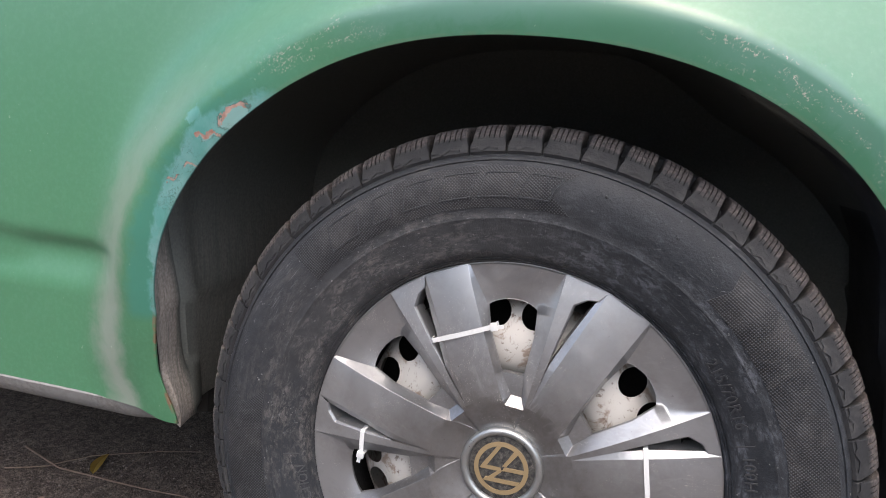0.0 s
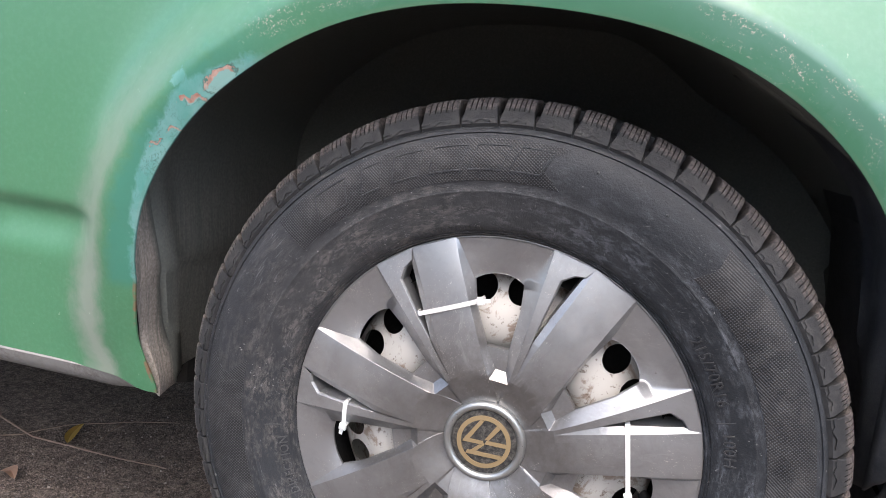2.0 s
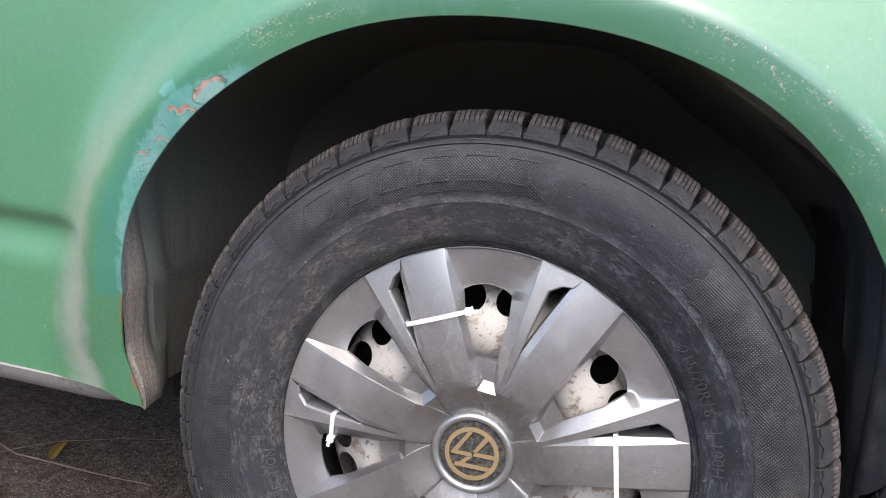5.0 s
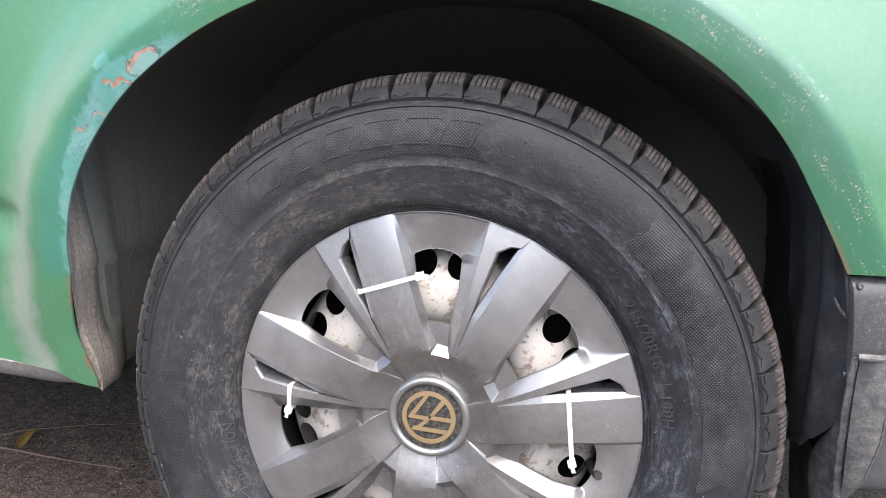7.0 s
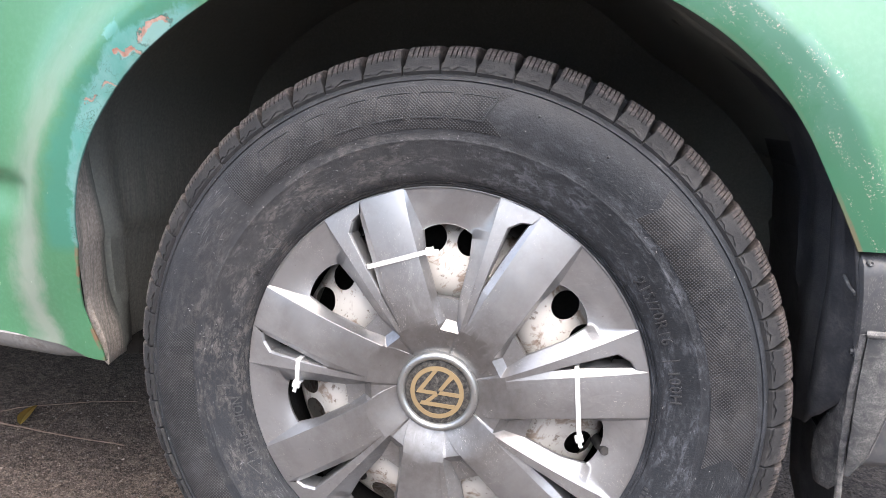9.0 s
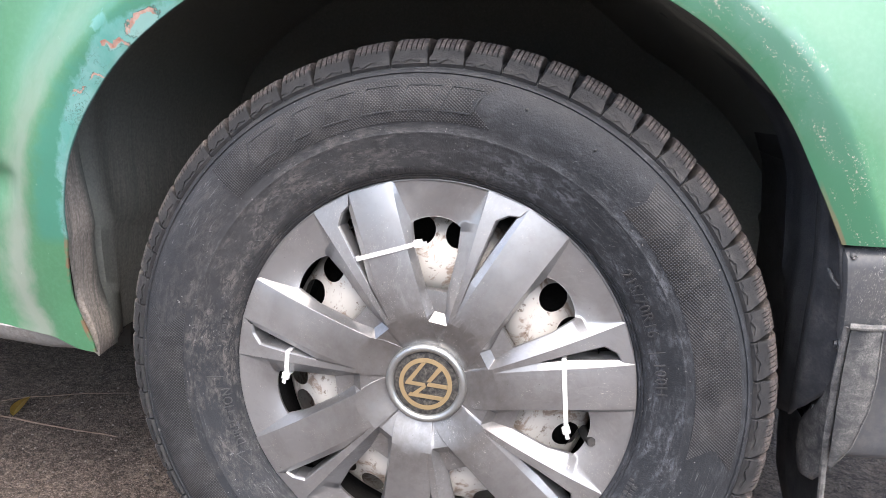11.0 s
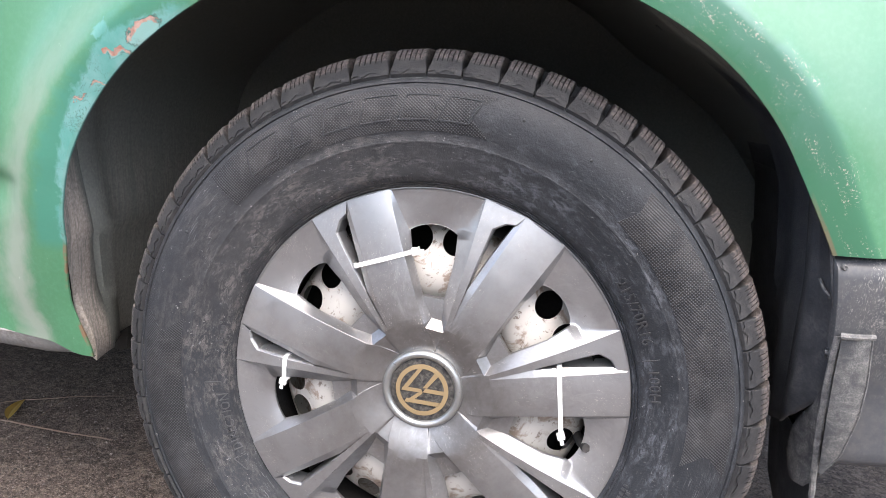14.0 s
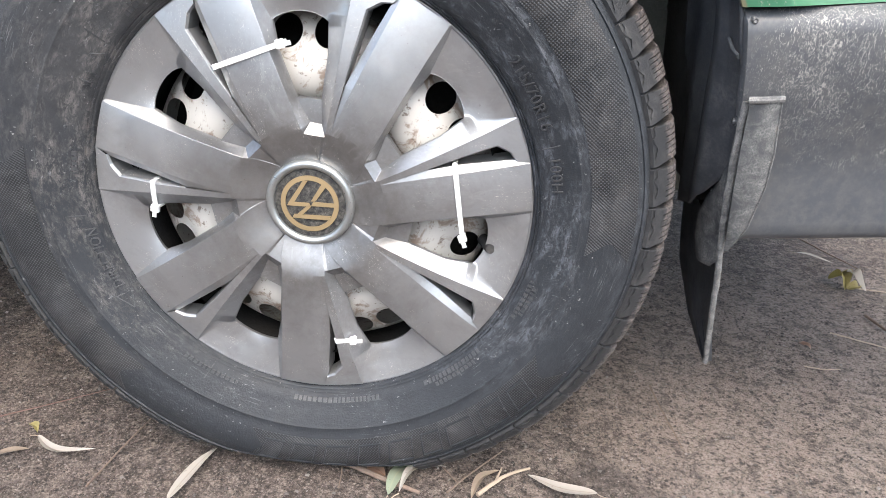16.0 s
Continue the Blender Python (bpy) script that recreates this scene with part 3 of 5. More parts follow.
def skin_y(x, z, d):
    """Depth of the outer skin at a place, d metres out from the arch's edge."""
    base = lerp(BASE, z)
    amount = lip_y(x, max(z, 0.3)) - base if d < 0.3 else 0.0
    rear = ease(-0.1, 0.2, x)
    soft = 1 - ease(0.030, 0.135, d)
    t = min(1.0, max(0.0, (d - 0.034) / 0.140))
    firm = 1 - 0.55 * ease(0, 0.06, t) * (1 - (1 - t) ** 1.7) - 0.45 * ease(0, 1, t)
    shape = soft + (firm - soft) * (0.25 + 0.75 * rear)
    y = base + (amount * shape if d < 0.2 else 0.0) + 0.0025 * max(0.0, 1 - d / 0.03) ** 1.6
    fold = ease(-0.47, -0.53, x)
    y += fold * (0.011 * ease(0.527, 0.513, z) * (1 - ease(0.509, 0.452, z)))
    return y


def side_panel():
    bm = bmesh.new()
    uv = bm.loops.layers.uv.new("UVMap")
    info = {}
    S = [i / 200 for i in range(201)] + [1 + i / 30 for i in range(1, 31)]
    D = [0, 0.0015, 0.004, 0.010, 0.017, 0.024, 0.030, 0.036, 0.044, 0.052, 0.060, 0.069, 0.078, 0.088, 0.098, 0.108, 0.118, 0.128, 0.14, 0.16, 0.19, 0.22, 0.25]
    grid = []
    for s in S:
        x0, z0, nx, nz = arch_at(s)
        reach = []
        if nx > 1e-6:
            reach.append((X_RIGHT - x0) / nx)
        if nx < -1e-6:
            reach.append((X_LEFT - x0) / nx)
        if nz > 1e-6:
            reach.append((Z_TOP - z0) / nz)
        far = min(reach)
        dist = [d for d in D] + [0.25 + (far - 0.25) * f for f in (0.12, 0.26, 0.42, 0.6, 0.8, 1.0)]
        col = []
        y0 = lip_y(x0, z0) + 0.0025
        for rin, yin in ((0.0010, 0.0034), (-0.0003, 0.0028), (-0.0005, 0.0008)):
            v = bm.verts.new((x0 + nx * rin, y0 + yin, z0 + nz * rin))
            info[v] = (s, 0.0)
            col.append(v)
        for d in dist:
            x, z = x0 + nx * d, z0 + nz * d
            zz = CZ + (foot_z(x) - CZ) * (s - 1) if s > 1 else z
            v = bm.verts.new((x, skin_y(x, zz, d), zz))
            info[v] = (s, d)
            col.append(v)
        grid.append(col)
    for a, b in zip(grid, grid[1:]):
        for i in range(len(a) - 1):
            f = bm.faces.new((a[i], a[i + 1], b[i + 1], b[i]))
            for lp in f.loops:
                lp[uv].uv = info[lp.vert]
    return part("side_panel", bm, GREEN, van, "dull green side panel with flared, chipped wheel arch", sharp=35)


side_panel()


def van_shell():
    """Plain upper side, roof, far side, tail and floor that close the body."""
    bm = bmesh.new()
    prof = [(-0.009, 1.08), (-0.002, 1.25), (0.06, 1.75), (0.14, 1.92), (0.30, 1.97), (1.60, 1.97), (1.76, 1.92), (1.84, 1.75), (1.92, 1.25), (1.93, 0.95), (1.90, 0.5), (1.88, 0.32)]
    rows = [[(x, y, z) for y, z in prof] for x in (X_LEFT, -2.0, -0.6, 0.2, X_RIGHT)]
    for x in (X_LEFT, X_RIGHT):
        rows_end = [(x, y, z) for y, z in prof] + [(x, 0.0, 0.36), (x, -0.03, 0.6)]
        bm.faces.new([bm.verts.new(p) for p in rows_end])
    sheet(bm, rows)
    return part("body_shell", bm, GREEN, van)


van_shell()


LINER_X = [(0.27, 0.405), (0.33, 0.397), (0.45, 0.381), (0.53, 0.371), (0.60, 0.359), (0.64, 0.340), (0.67, 0.318), (0.70, 0.288), (0.73, 0.246), (0.755, 0.196)]
LINER_FRONT = [(0.30, 0.422, 0.022), (0.34, 0.416, 0.014), (0.384, 0.408, 0.002), (0.425, 0.403, -0.008), (0.47, 0.397, -0.018), (0.50, 0.388, -0.026), (0.545, 0.376, -0.030), (0.60, 0.360, -0.036), (0.66, 0.316, -0.045), (0.755, 0.196, -0.050)]


def liner_x(y, z):
    """Run of the black liner behind the wheel."""
    x = lerp(LINER_X, z)
    return x + 0.005 * (1 - ease(0.0, 0.07, y)) + 0.024 * ease(0.108, 0.122, y)


def well():
    """Wheel well: the liner follows the arch inwards to a dark inner wall."""
    bm = bmesh.new()
    rows = []
    deep = (0.0, 0.003, 0.007, 0.012, 0.04, 0.060, 0.066, 0.072, 0.100, 0.106, 0.135, 0.2, 0.44)
    for z, back in ((0.45, 0.026), (0.49, 0.022), (0.515, 0.018)):
        rows.append([(liner_x(y - 0.02, z) + back, y - 0.02, z) for y in deep])
    S = [i / 60 for i in range(61)] + [1 + i / 14 for i in range(1, 17)]
    for s in S:
        x, z, nx, nz = arch_at(s)
        if s > 1:
            x = CX - AXF - 0.014 * (s - 1)
        y0 = lip_y(x, max(z, 0.3)) + 0.0055
        front = ease(0.80, 1.1, s)
        swell = (0.045 * ease(0.25, 0.42, s) + 0.025 * ease(0.45, 0.70, s)) * ease(1.0, 0.80, s)
        gap = ease(1.30, 1.95, s)
        row = []
        for f, dep, wide, split in ((0.0, 0.002, 0, 0), (0.003, 0.003, 0.6, 1), (0.007, 0.004, 1, 1), (0.012, 0.006, 1, -0.5), (0.04, 0.013, 1, -0.5), (0.060, 0.015, 1, -0.5), (0.066, 0.020, 1, -0.3), (0.072, 0.015, 1, 0), (0.100, 0.018, 1, 0), (0.106, 0.026, 1, 0), (0.135, 0.030, 1, 0), (0.2, 0.034, 1, 0), (0.46, 0.036, 1, 0)):
            out = dep * (0.35 + 0.65 * front)
            xx = x + nx * (out + swell * wide + 0.010 * gap * split)
            xx += (0.012 * ease(0.0, 0.02, f) + 0.030 * ease(0.02, 0.11, f)) * (1 - ease(0.0, 0.28, s))
            zz = z + nz * (dep * 0.4 + swell * wide)
            xx += 0.015 * ease(1.45, 2.0, s) * ease(0.11, 0.05, f)
            zz = max(zz, 0.306 if f < 0.01 else 0.292)
            yy = y0 + f if f < 0.3 else 0.42
            if swell > 0.001:
                yy = max(yy, skin_y(xx, zz, swell * wide + dep) + 0.004 + 0.2 * f)
            row.append((xx, yy, zz))
        rows.append(row)
    sheet(bm, rows)
    inner = [Vector(r[-1]) for r in rows[3:]]
    y1 = inner[0].y
    inner = [Vector((0.52, y1, 0.24)), Vector((0.52, y1, 0.55))] + [Vector((p.x, y1, p.z)) for p in inner] + [Vector((-0.50, y1, 0.24))]
    centre = bm.verts.new((0, y1, 0.30))
    ring = [bm.verts.new(p) for p in inner]
    for a, b in zip(ring, ring[1:] + ring[:1]):
        bm.faces.new((a, b, centre))
    back = [Vector((0.372, -0.02, 0.60)), Vector((0.372, y1, 0.62)), Vector((0.52, y1, 0.56)), Vector((0.46, 0.0, 0.53))]
    bm.faces.new([bm.verts.new(p) for p in back])
    bmesh.ops.remove_doubles(bm, verts=bm.verts[:], dist=1e-5)
    return part("wheel_well", bm, LINER, van, "black well liner, dusty on its front wall", sharp=40)


well()


def floor_pan():
    for name, size, place in (("front_floor", (3.20, 1.74, 0.16), (-2.07, 1.02, 0.325)), ("rear_floor", (0.50, 1.80, 0.10), (0.745, 0.99, 0.40)), ("axle_tunnel", (0.98, 1.40, 0.10), (0, 1.18, 0.60))):
        bm = bmesh.new()
        box(bm, size, place)
        bevelled(bm, 0.02)
        part(name, bm, UNDER, van)


floor_pan()


def sill():
    """Grimy strip below the panel, rolling under towards the pinch weld."""
    bm = bmesh.new()
    rows = []
    for i in range(81):
        x = X_LEFT + (-0.4200 - X_LEFT) * (1 - (1 - i / 80) ** 2)
        tuck = 1 - 0.85 * ease(-0.47, -0.425, x)
        top = foot_z(x) + 0.001
        y = skin_y(x, 0.32, 0.2)
        row = []
        low = 0.2895 + 0.0105 * ease(-0.50, -0.42, x) - top
        for f, dz in ((0.002, 0.003), (-0.002, -0.001), (0.001, 0.35 * low), (0.006, 0.68 * low), (0.014, 0.92 * low), (0.024, low), (0.045, 0.8 * low)):
            row.append((x, y + f * tuck, top + dz))
        rows.append(row)
    sheet(bm, rows)
    return part("sill", bm, SILL, van, "grimy silver-grey sill strip", sharp=60)


sill()


def bumper():
    bm = bmesh.new()
    rows = []
    for i in range(41):
        t = i / 40
        x = 0.3795 + 0.62 * t
        row = []
        top = 0.5455 + 0.075 * (x - 0.38)
        bot = 0.336 + 0.085 * (x - 0.40)
        back = 0.10 * ease(0.75, 1.12, x)
        for k in range(21):
            f = k / 20
            z = top + (bot - top) * f
            xs = x + 0.044 * f * (1 - t)
            y = -0.036 + 0.010 * (1 - ease(0, 0.05, f)) + 0.040 * (0.70 * ease(0.12, 0.75, f) + 0.30 * f) + back
            row.append((xs, y, z))
        zb = row[-1][2]
        for yy, dz in ((0.006, -0.008), (0.02, -0.013), (0.05, -0.014), (0.12, -0.008)):
            row.append((row[20][0], row[20][1] + yy, zb + dz))
        row.insert(0, (row[0][0], row[0][1] + 0.03, row[0][2] + 0.001))
        rows.append(row)
    sheet(bm, rows)
    edge = [Vector(p) for p in rows[0]]
    sheet(bm, [edge, [p + Vector((-0.002, 0.003, 0)) for p in edge], [p + Vector((-0.001, 0.03, 0)) for p in edge]])
    bmesh.ops.remove_doubles(bm, verts=bm.verts[:], dist=1e-5)
    ob = part("rear_bumper", bm, BUMPER, van, "grey plastic rear bumper corner, scratched and dusty", sharp=50)
    bm = bmesh.new()
    lathe(bm, [(0.0001, -0.0014), (0.0018, -0.0022), (0.0027, -0.0012), (0.0030, 0.0006), (0.0030, 0.004)], 20, (0.3865, -0.0355, 0.5375))
    part("screw_head", bm, FLANGE, ob, "dusty round screw head")
    bm = bmesh.new()
    tube(bm, [(0.3760, -0.012, 0.5200), (0.3775, -0.024, 0.5120), (0.3800, -0.031, 0.5085), (0.3815, -0.028, 0.5060)], 0.0018, 8, 0.8)
    part("clip", bm, FLAP, ob, "black plastic clip at the bumper's edge")
    return ob


bumper()


def rear_liner():
    """Black liner behind the wheel: ribbed wall, ending in a rounded tongue."""
    bm = bmesh.new()
    rows = []
    steps = [0.0, 0.004, 0.010, 0.018, 0.026, 0.031, 0.046, 0.051, 0.056, 0.075, 0.081, 0.087, 0.105, 0.125, 0.133, 0.141, 0.17, 0.22, 0.35]
    for i in range(41):
        f = i / 40
        row = []
        for o in steps:
            y = lerp([(a, c) for a, b, c in LINER_FRONT], 0.40) + o
            low = 0.402 - 0.060 * ease(-0.010, 0.050, y) - 0.014 * ease(0.05, 0.10, y)
            z = 0.752 + (low - 0.752) * f
            xf, yf = lerp([(a, b) for a, b, c in LINER_FRONT], z), lerp([(a, c) for a, b, c in LINER_FRONT], z)
            y = yf + o
            front = 1 - ease(0.0, 0.034, o)
            x = liner_x(y, z) * (1 - front) + xf * front
            x += -0.0035 * (0.027 < o < 0.048) - 0.0030 * (0.074 < o < 0.088) - 0.0030 * (0.130 < o < 0.135)
            row.append((x, y, z))
        rows.append(row)
    sheet(bm, rows)
    ob = part("rear_liner", bm, FLAP, van, "black ribbed plastic liner behind the wheel", sharp=45)
    mod = ob.modifiers.new("thickness", "SOLIDIFY")
    mod.thickness, mod.offset = 0.003, 0.0
    for at_ in ((0.4085, 0.0330, 0.3665), (0.3990, -0.0120, 0.4490)):
        bm = bmesh.new()
        m = Matrix.Translation(at_) @ Matrix.Rotation(radians(-90), 4, "Y")
        bmesh.ops.create_cone(bm, cap_ends=True, segments=14, radius1=0.0062, radius2=0.0050, depth=0.006, matrix=m)
        bmesh.ops.create_cone(bm, cap_ends=True, segments=6, radius1=0.0035, radius2=0.0030, depth=0.011, matrix=m)
        part("bolt", bm, FLAP, van)


rear_liner()


def flap_plate():
    """Rounded dusty plate that holds the liner's end to the flap."""
    bm = bmesh.new()
    rows = []
    for z, xo, yo, xi, yi in ((0.407, 0.4050, -0.0060, 0.4045, 0.0000), (0.384, 0.4080, 0.0010, 0.4055, 0.0220), (0.360, 0.4115, 0.0075, 0.4045, 0.0440), (0.335, 0.4160, 0.0140, 0.4035, 0.0600),
                              (0.310, 0.4200, 0.0205, 0.4050, 0.0610), (0.295, 0.4220, 0.0240, 0.4075, 0.0590), (0.2845, 0.4190, 0.0330, 0.4100, 0.0520)):
        a, b = Vector((xo, yo, z)), Vector((xi, yi, z))
        row = [a.lerp(b, g) + Vector((-0.0035 * math.sin(math.pi * g), 0, 0)) for g in (0, 0.15, 0.35, 0.55, 0.75, 0.9, 1)]
        row += [b + Vector((0.003, 0.004, 0.001)), b + Vector((0.012, 0.010, 0.004)), b + Vector((0.024, 0.016, 0.006))]
        rows.append(row)
    rows.append([p + Vector((0.006, 0, -0.0025)) for p in rows[-1]])
    sheet(bm, rows)
    part("flap_plate", bm, PLATE, van, "dusty rounded plate joining liner and mudflap", sharp=70)


flap_plate()


def mudflap():
    """Thin flap hanging behind the tyre, its flange folded on to the bumper's side."""
    bm = bmesh.new()
    out = [(0.400, -0.018, 0.470), (0.404, -0.008, 0.425), (0.409, 0.002, 0.384), (0.418, 0.016, 0.330), (0.428, 0.031, 0.281), (0.438, 0.045, 0.215), (0.447, 0.057, 0.152)]
    inn = [(0.432, 0.20, 0.40), (0.432, 0.21, 0.37), (0.433, 0.215, 0.32), (0.434, 0.205, 0.27), (0.436, 0.19, 0.225), (0.440, 0.125, 0.18), (0.4475, 0.064, 0.150)]
    rows = []
    for a, b in zip(out, inn):
        a, b = Vector(a), Vector(b)
        rows.append([a.lerp(b, f) + Vector((0.006 * math.sin(math.pi * f), 0, 0)) for f in (0, 0.02, 0.15, 0.35, 0.55, 0.8, 1)])
    sheet(bm, rows)
    ob = part("mudflap", bm, FLAP, van, "black rubber mudflap with dusty, worn edge", sharp=60)
    mod = ob.modifiers.new("thickness", "SOLIDIFY")
    mod.thickness, mod.offset = 0.005, 0.0
    bm = bmesh.new()
    left = [(0.4000, -0.0280, 0.472), (0.404, -0.020, 0.425), (0.4090, -0.012, 0.384), (0.4165, 0.000, 0.335), (0.4205, 0.009, 0.314)]
    right = [(0.4265, -0.0290, 0.4735), (0.4325, -0.0240, 0.425), (0.4345, -0.018, 0.390), (0.4310, -0.008, 0.345), (0.4235, 0.006, 0.316)]
    rows = []
    for a, b in zip(left, right):
        a, b = Vector(a), Vector(b)
        rows.append([a + Vector((0.0015, 0.004, 0)), a, a.lerp(b, 0.3) + Vector((0, -0.003, 0)), a.lerp(b, 0.7) + Vector((0, -0.003, 0)), b, b + Vector((-0.001, 0.006, 0))])
    rows.insert(0, [p + Vector((0, 0.006, 0.002)) for p in rows[0]])
    sheet(bm, rows)
    part("flap_flange", bm, FLANGE, van, "dusty grey flange of the mudflap", sharp=40)


mudflap()
bm = bmesh.new()
edge = [(0.470, 0.399, -0.021), (0.425, 0.4030, -0.011), (0.384, 0.4080, -0.001), (0.330, 0.4170, 0.013), (0.281, 0.4270, 0.028), (0.215, 0.4370, 0.042), (0.152, 0.4465, 0.055)]
path, jog = [], random.Random(5)
for i in range(46):
    z = 0.470 - 0.318 * i / 45
    x, y = (lerp(sorted((e[0], e[k]) for e in edge), z) for k in (1, 2))
    path.append((x + jog.uniform(-0.0004, 0.0004), y + jog.uniform(-0.0004, 0.0004), z))
tube(bm, path, 0.0039, 8, 0.80)
part("flap_edge", bm, DUSTY, van, "worn light edge of the mudflap")
bm = bmesh.new()
tube(bm, [(0.4260, -0.0300, 0.4745), (0.4325, -0.0250, 0.425), (0.4345, -0.0190, 0.390), (0.4310, -0.0090, 0.345), (0.4235, 0.0050, 0.316)], 0.0007, 7, 0.8)
part("flange_rim", bm, DUSTY, van, "pale worn rim of the flange")
bm = bmesh.new()
tube(bm, [(0.3985, -0.0290, 0.4715), (0.4060, -0.0318, 0.4725), (0.4160, -0.0318, 0.4735), (0.4270, -0.0300, 0.4745)], 0.0032, 8, 0.95)
part("flange_lip", bm, DUSTY, van, "pale dusty lip along the flange's top")

# ---- wheel ----
wheel = empty("wheel", HUB)
wheel.parent = van
wheel.matrix_parent_inverse = Matrix.Translation((0, -0.9, 0))
wheel["label"] = "black winter tyre with silver plastic hubcap"


def squash(v):
    """The loaded tyre: flat on the ground and fuller just above it."""
    if v.z < 0.10:
        f = ease(0.10, 0.0, v.z)
        v.y -= 0.003 * f if v.y < 0.07 else -0.003 * f
    if v.z < 0.030:
        v.z = 0.002 + 0.028 * max(0.0, (v.z + 0.027) / 0.057) ** 1.1
    return v


def lift(r):
    """The loaded tyre's crown rides a little above the rim's centre."""
    return 0.006 * ease(0.232, 0.285, r)


SIDE = [(0.2225, 0.012), (0.2262, 0.0075), (0.2278, 0.0040), (0.2284, 0.0012), (0.2292, 0.0008), (0.2297, 0.0020), (0.2303, 0.0016), (0.2308, -0.0008), (0.2318, -0.0016), (0.2323, -0.0006), (0.2329, -0.0012), (0.2334, -0.0032), (0.2365, -0.0052), (0.2385, -0.0078), (0.244, -0.010), (0.250, -0.0135), (0.258, -0.018), (0.266, -0.022), (0.2695, -0.0236), (0.2701, -0.0241), (0.2710, -0.0241), (0.2716, -0.0239),
        (0.280, -0.0275), (0.290, -0.0300), (0.300, -0.0312), (0.310, -0.0305), (0.319, -0.0280), (0.3265, -0.0245), (0.3275, -0.0258), (0.3305, -0.0245), (0.3315, -0.0220), (0.337, -0.0165), (0.342, -0.008), (0.346, 0.004), (0.348, 0.018), (0.349, 0.05)]


def side_y(r):
    return lerp([p for p in SIDE], r)


def tyre():
    bm = bmesh.new()
    prof = list(SIDE) + [(0.362, 0.056), (0.365, 0.09), (0.355, 0.092), (0.355, 0.10), (0.365, 0.102), (0.362, 0.14), (0.352, 0.145)]
    prof += [(r, 0.188 - y) for r, y in reversed(SIDE[:-1])]
    lathe(bm, prof, 180, HUB)
    for v in bm.verts:
        v.co.z += lift(math.hypot(v.co.x, v.co.z - HUB.z))
        squash(v.co)
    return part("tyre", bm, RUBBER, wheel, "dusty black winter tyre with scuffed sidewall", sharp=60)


tyre()


def block_mesh(pitch):
    """One shoulder block with four sipes, centred on the x axis of the wheel."""
    bm = bmesh.new()
    prof = [(0.3325, -0.0205), (0.336, -0.0228), (0.341, -0.0200), (0.349, -0.0140), (0.3560, -0.0070), (0.3610, 0.002), (0.3632, 0.013), (0.3650, 0.052), (0.350, 0.054)]
    half, slim = radians(pitch / 2 - 0.13), radians(0.42)
    cuts = [-1.0, -0.965, -0.90]
    for c in (-0.62, -0.31, 0.0, 0.31, 0.62):
        cuts += [c - 0.035, c - 0.03, c + 0.03, c + 0.035]
    cuts += [0.90, 0.965, 1.0]
    rows = []
    for c in cuts:
        row = []
        inside = any(abs(c - q) < 0.033 for q in (-0.62, -0.31, 0.0, 0.31, 0.62))
        for i, (r, y) in enumerate(prof):
            rr = r - (0.0035 if inside and i >= 4 and i < 8 else 0.0) - ((0.0036 if abs(c) == 1.0 else 0.0011 if abs(c) > 0.95 else 0.0) if i > 2 else 0)
            yy = y + (0.0010 if abs(c) == 1.0 and i < 6 else 0)
            a = c * (half - slim * ease(0.337, 0.358, r)) + 0.030 * max(0, y - 0.01)  # slanted block
            row.append((rr * math.cos(a), yy, rr * math.sin(a)))
        rows.append(row)
    vs = sheet(bm, rows)
    for end in (vs[0], vs[-1]):
        a = [bm.verts.new((v.co.x - 0.014 * v.co.x / 0.35, v.co.y + 0.012, v.co.z - 0.014 * v.co.z / 0.35)) for v in end]
        for i in range(len(end) - 1):
            bm.faces.new((end[i], end[i + 1], a[i + 1], a[i]))
    # raised stepped rib on the block's flank
    for pts in (((-0.55, 0.3385), (-0.05, 0.3412)), ((-0.05, 0.3412), (0.38, 0.3372)), ((0.42, 0.3368), (0.62, 0.3400)), ((0.62, 0.3400), (0.97, 0.3395))):
        (a0, r0), (a1, r1) = pts
        q = []
        for (aa, rr) in ((a0, r0), (a1, r1)):
            for k in (-0.0007, 0.0007):
                r = rr + k
                y = lerp(prof[1:], r) - 0.0016
                q.append((r * math.cos(aa * half), y, r * math.sin(aa * half)))
        top = [bm.verts.new(p) for p in (q[0], q[1], q[3], q[2])]
        bot = [bm.verts.new((v.co.x, v.co.y + 0.002, v.co.z)) for v in top]
        bm.faces.new(top)
        for i in range(4):
            bm.faces.new((top[i], top[(i + 1) % 4], bot[(i + 1) % 4], bot[i]))
    bmesh.ops.recalc_face_normals(bm, faces=bm.faces[:])
    for f in bm.faces:
        c = f.calc_center_median()
        if math.hypot(c.x, c.z) > 0.3560 and c.y > -0.002:
            f.material_index = 1
    me = bpy.data.meshes.new("tread_block")
    bm.to_mesh(me)
    bm.free()
    me.materials.append(TREAD)
    me.materials.append(WORN)
    return me


def tread_blocks():
    """Shoulder blocks in the uneven pitch of a quiet tread."""
    pitches = (5.75, 5.5, 5.3, 6.8, 6.6, 7.2, 7.1, 6.5, 6.1, 6.35, 6.1, 5.75, 5.85, 5.65, 5.7, 5.75, 5.7, 6.85)
    meshes = {p: block_mesh(p) for p in set(pitches)}
    a, i = 144.4, 0
    while a > 144.4 - 360 + 5.0:
        p = pitches[i % len(pitches)]
        ob = new("tread_block", meshes[p])
        mid = a - p / 2
        low = -math.sin(radians(mid)) * 0.365 - 0.006
        lift = 0.006 + max(0.0, low - 0.331)
        ob.parent = wheel
        ob.matrix_basis = pose(0, 0, lift, 0, -mid, 0)
        a, i = a - p, i + 1


tread_blocks()

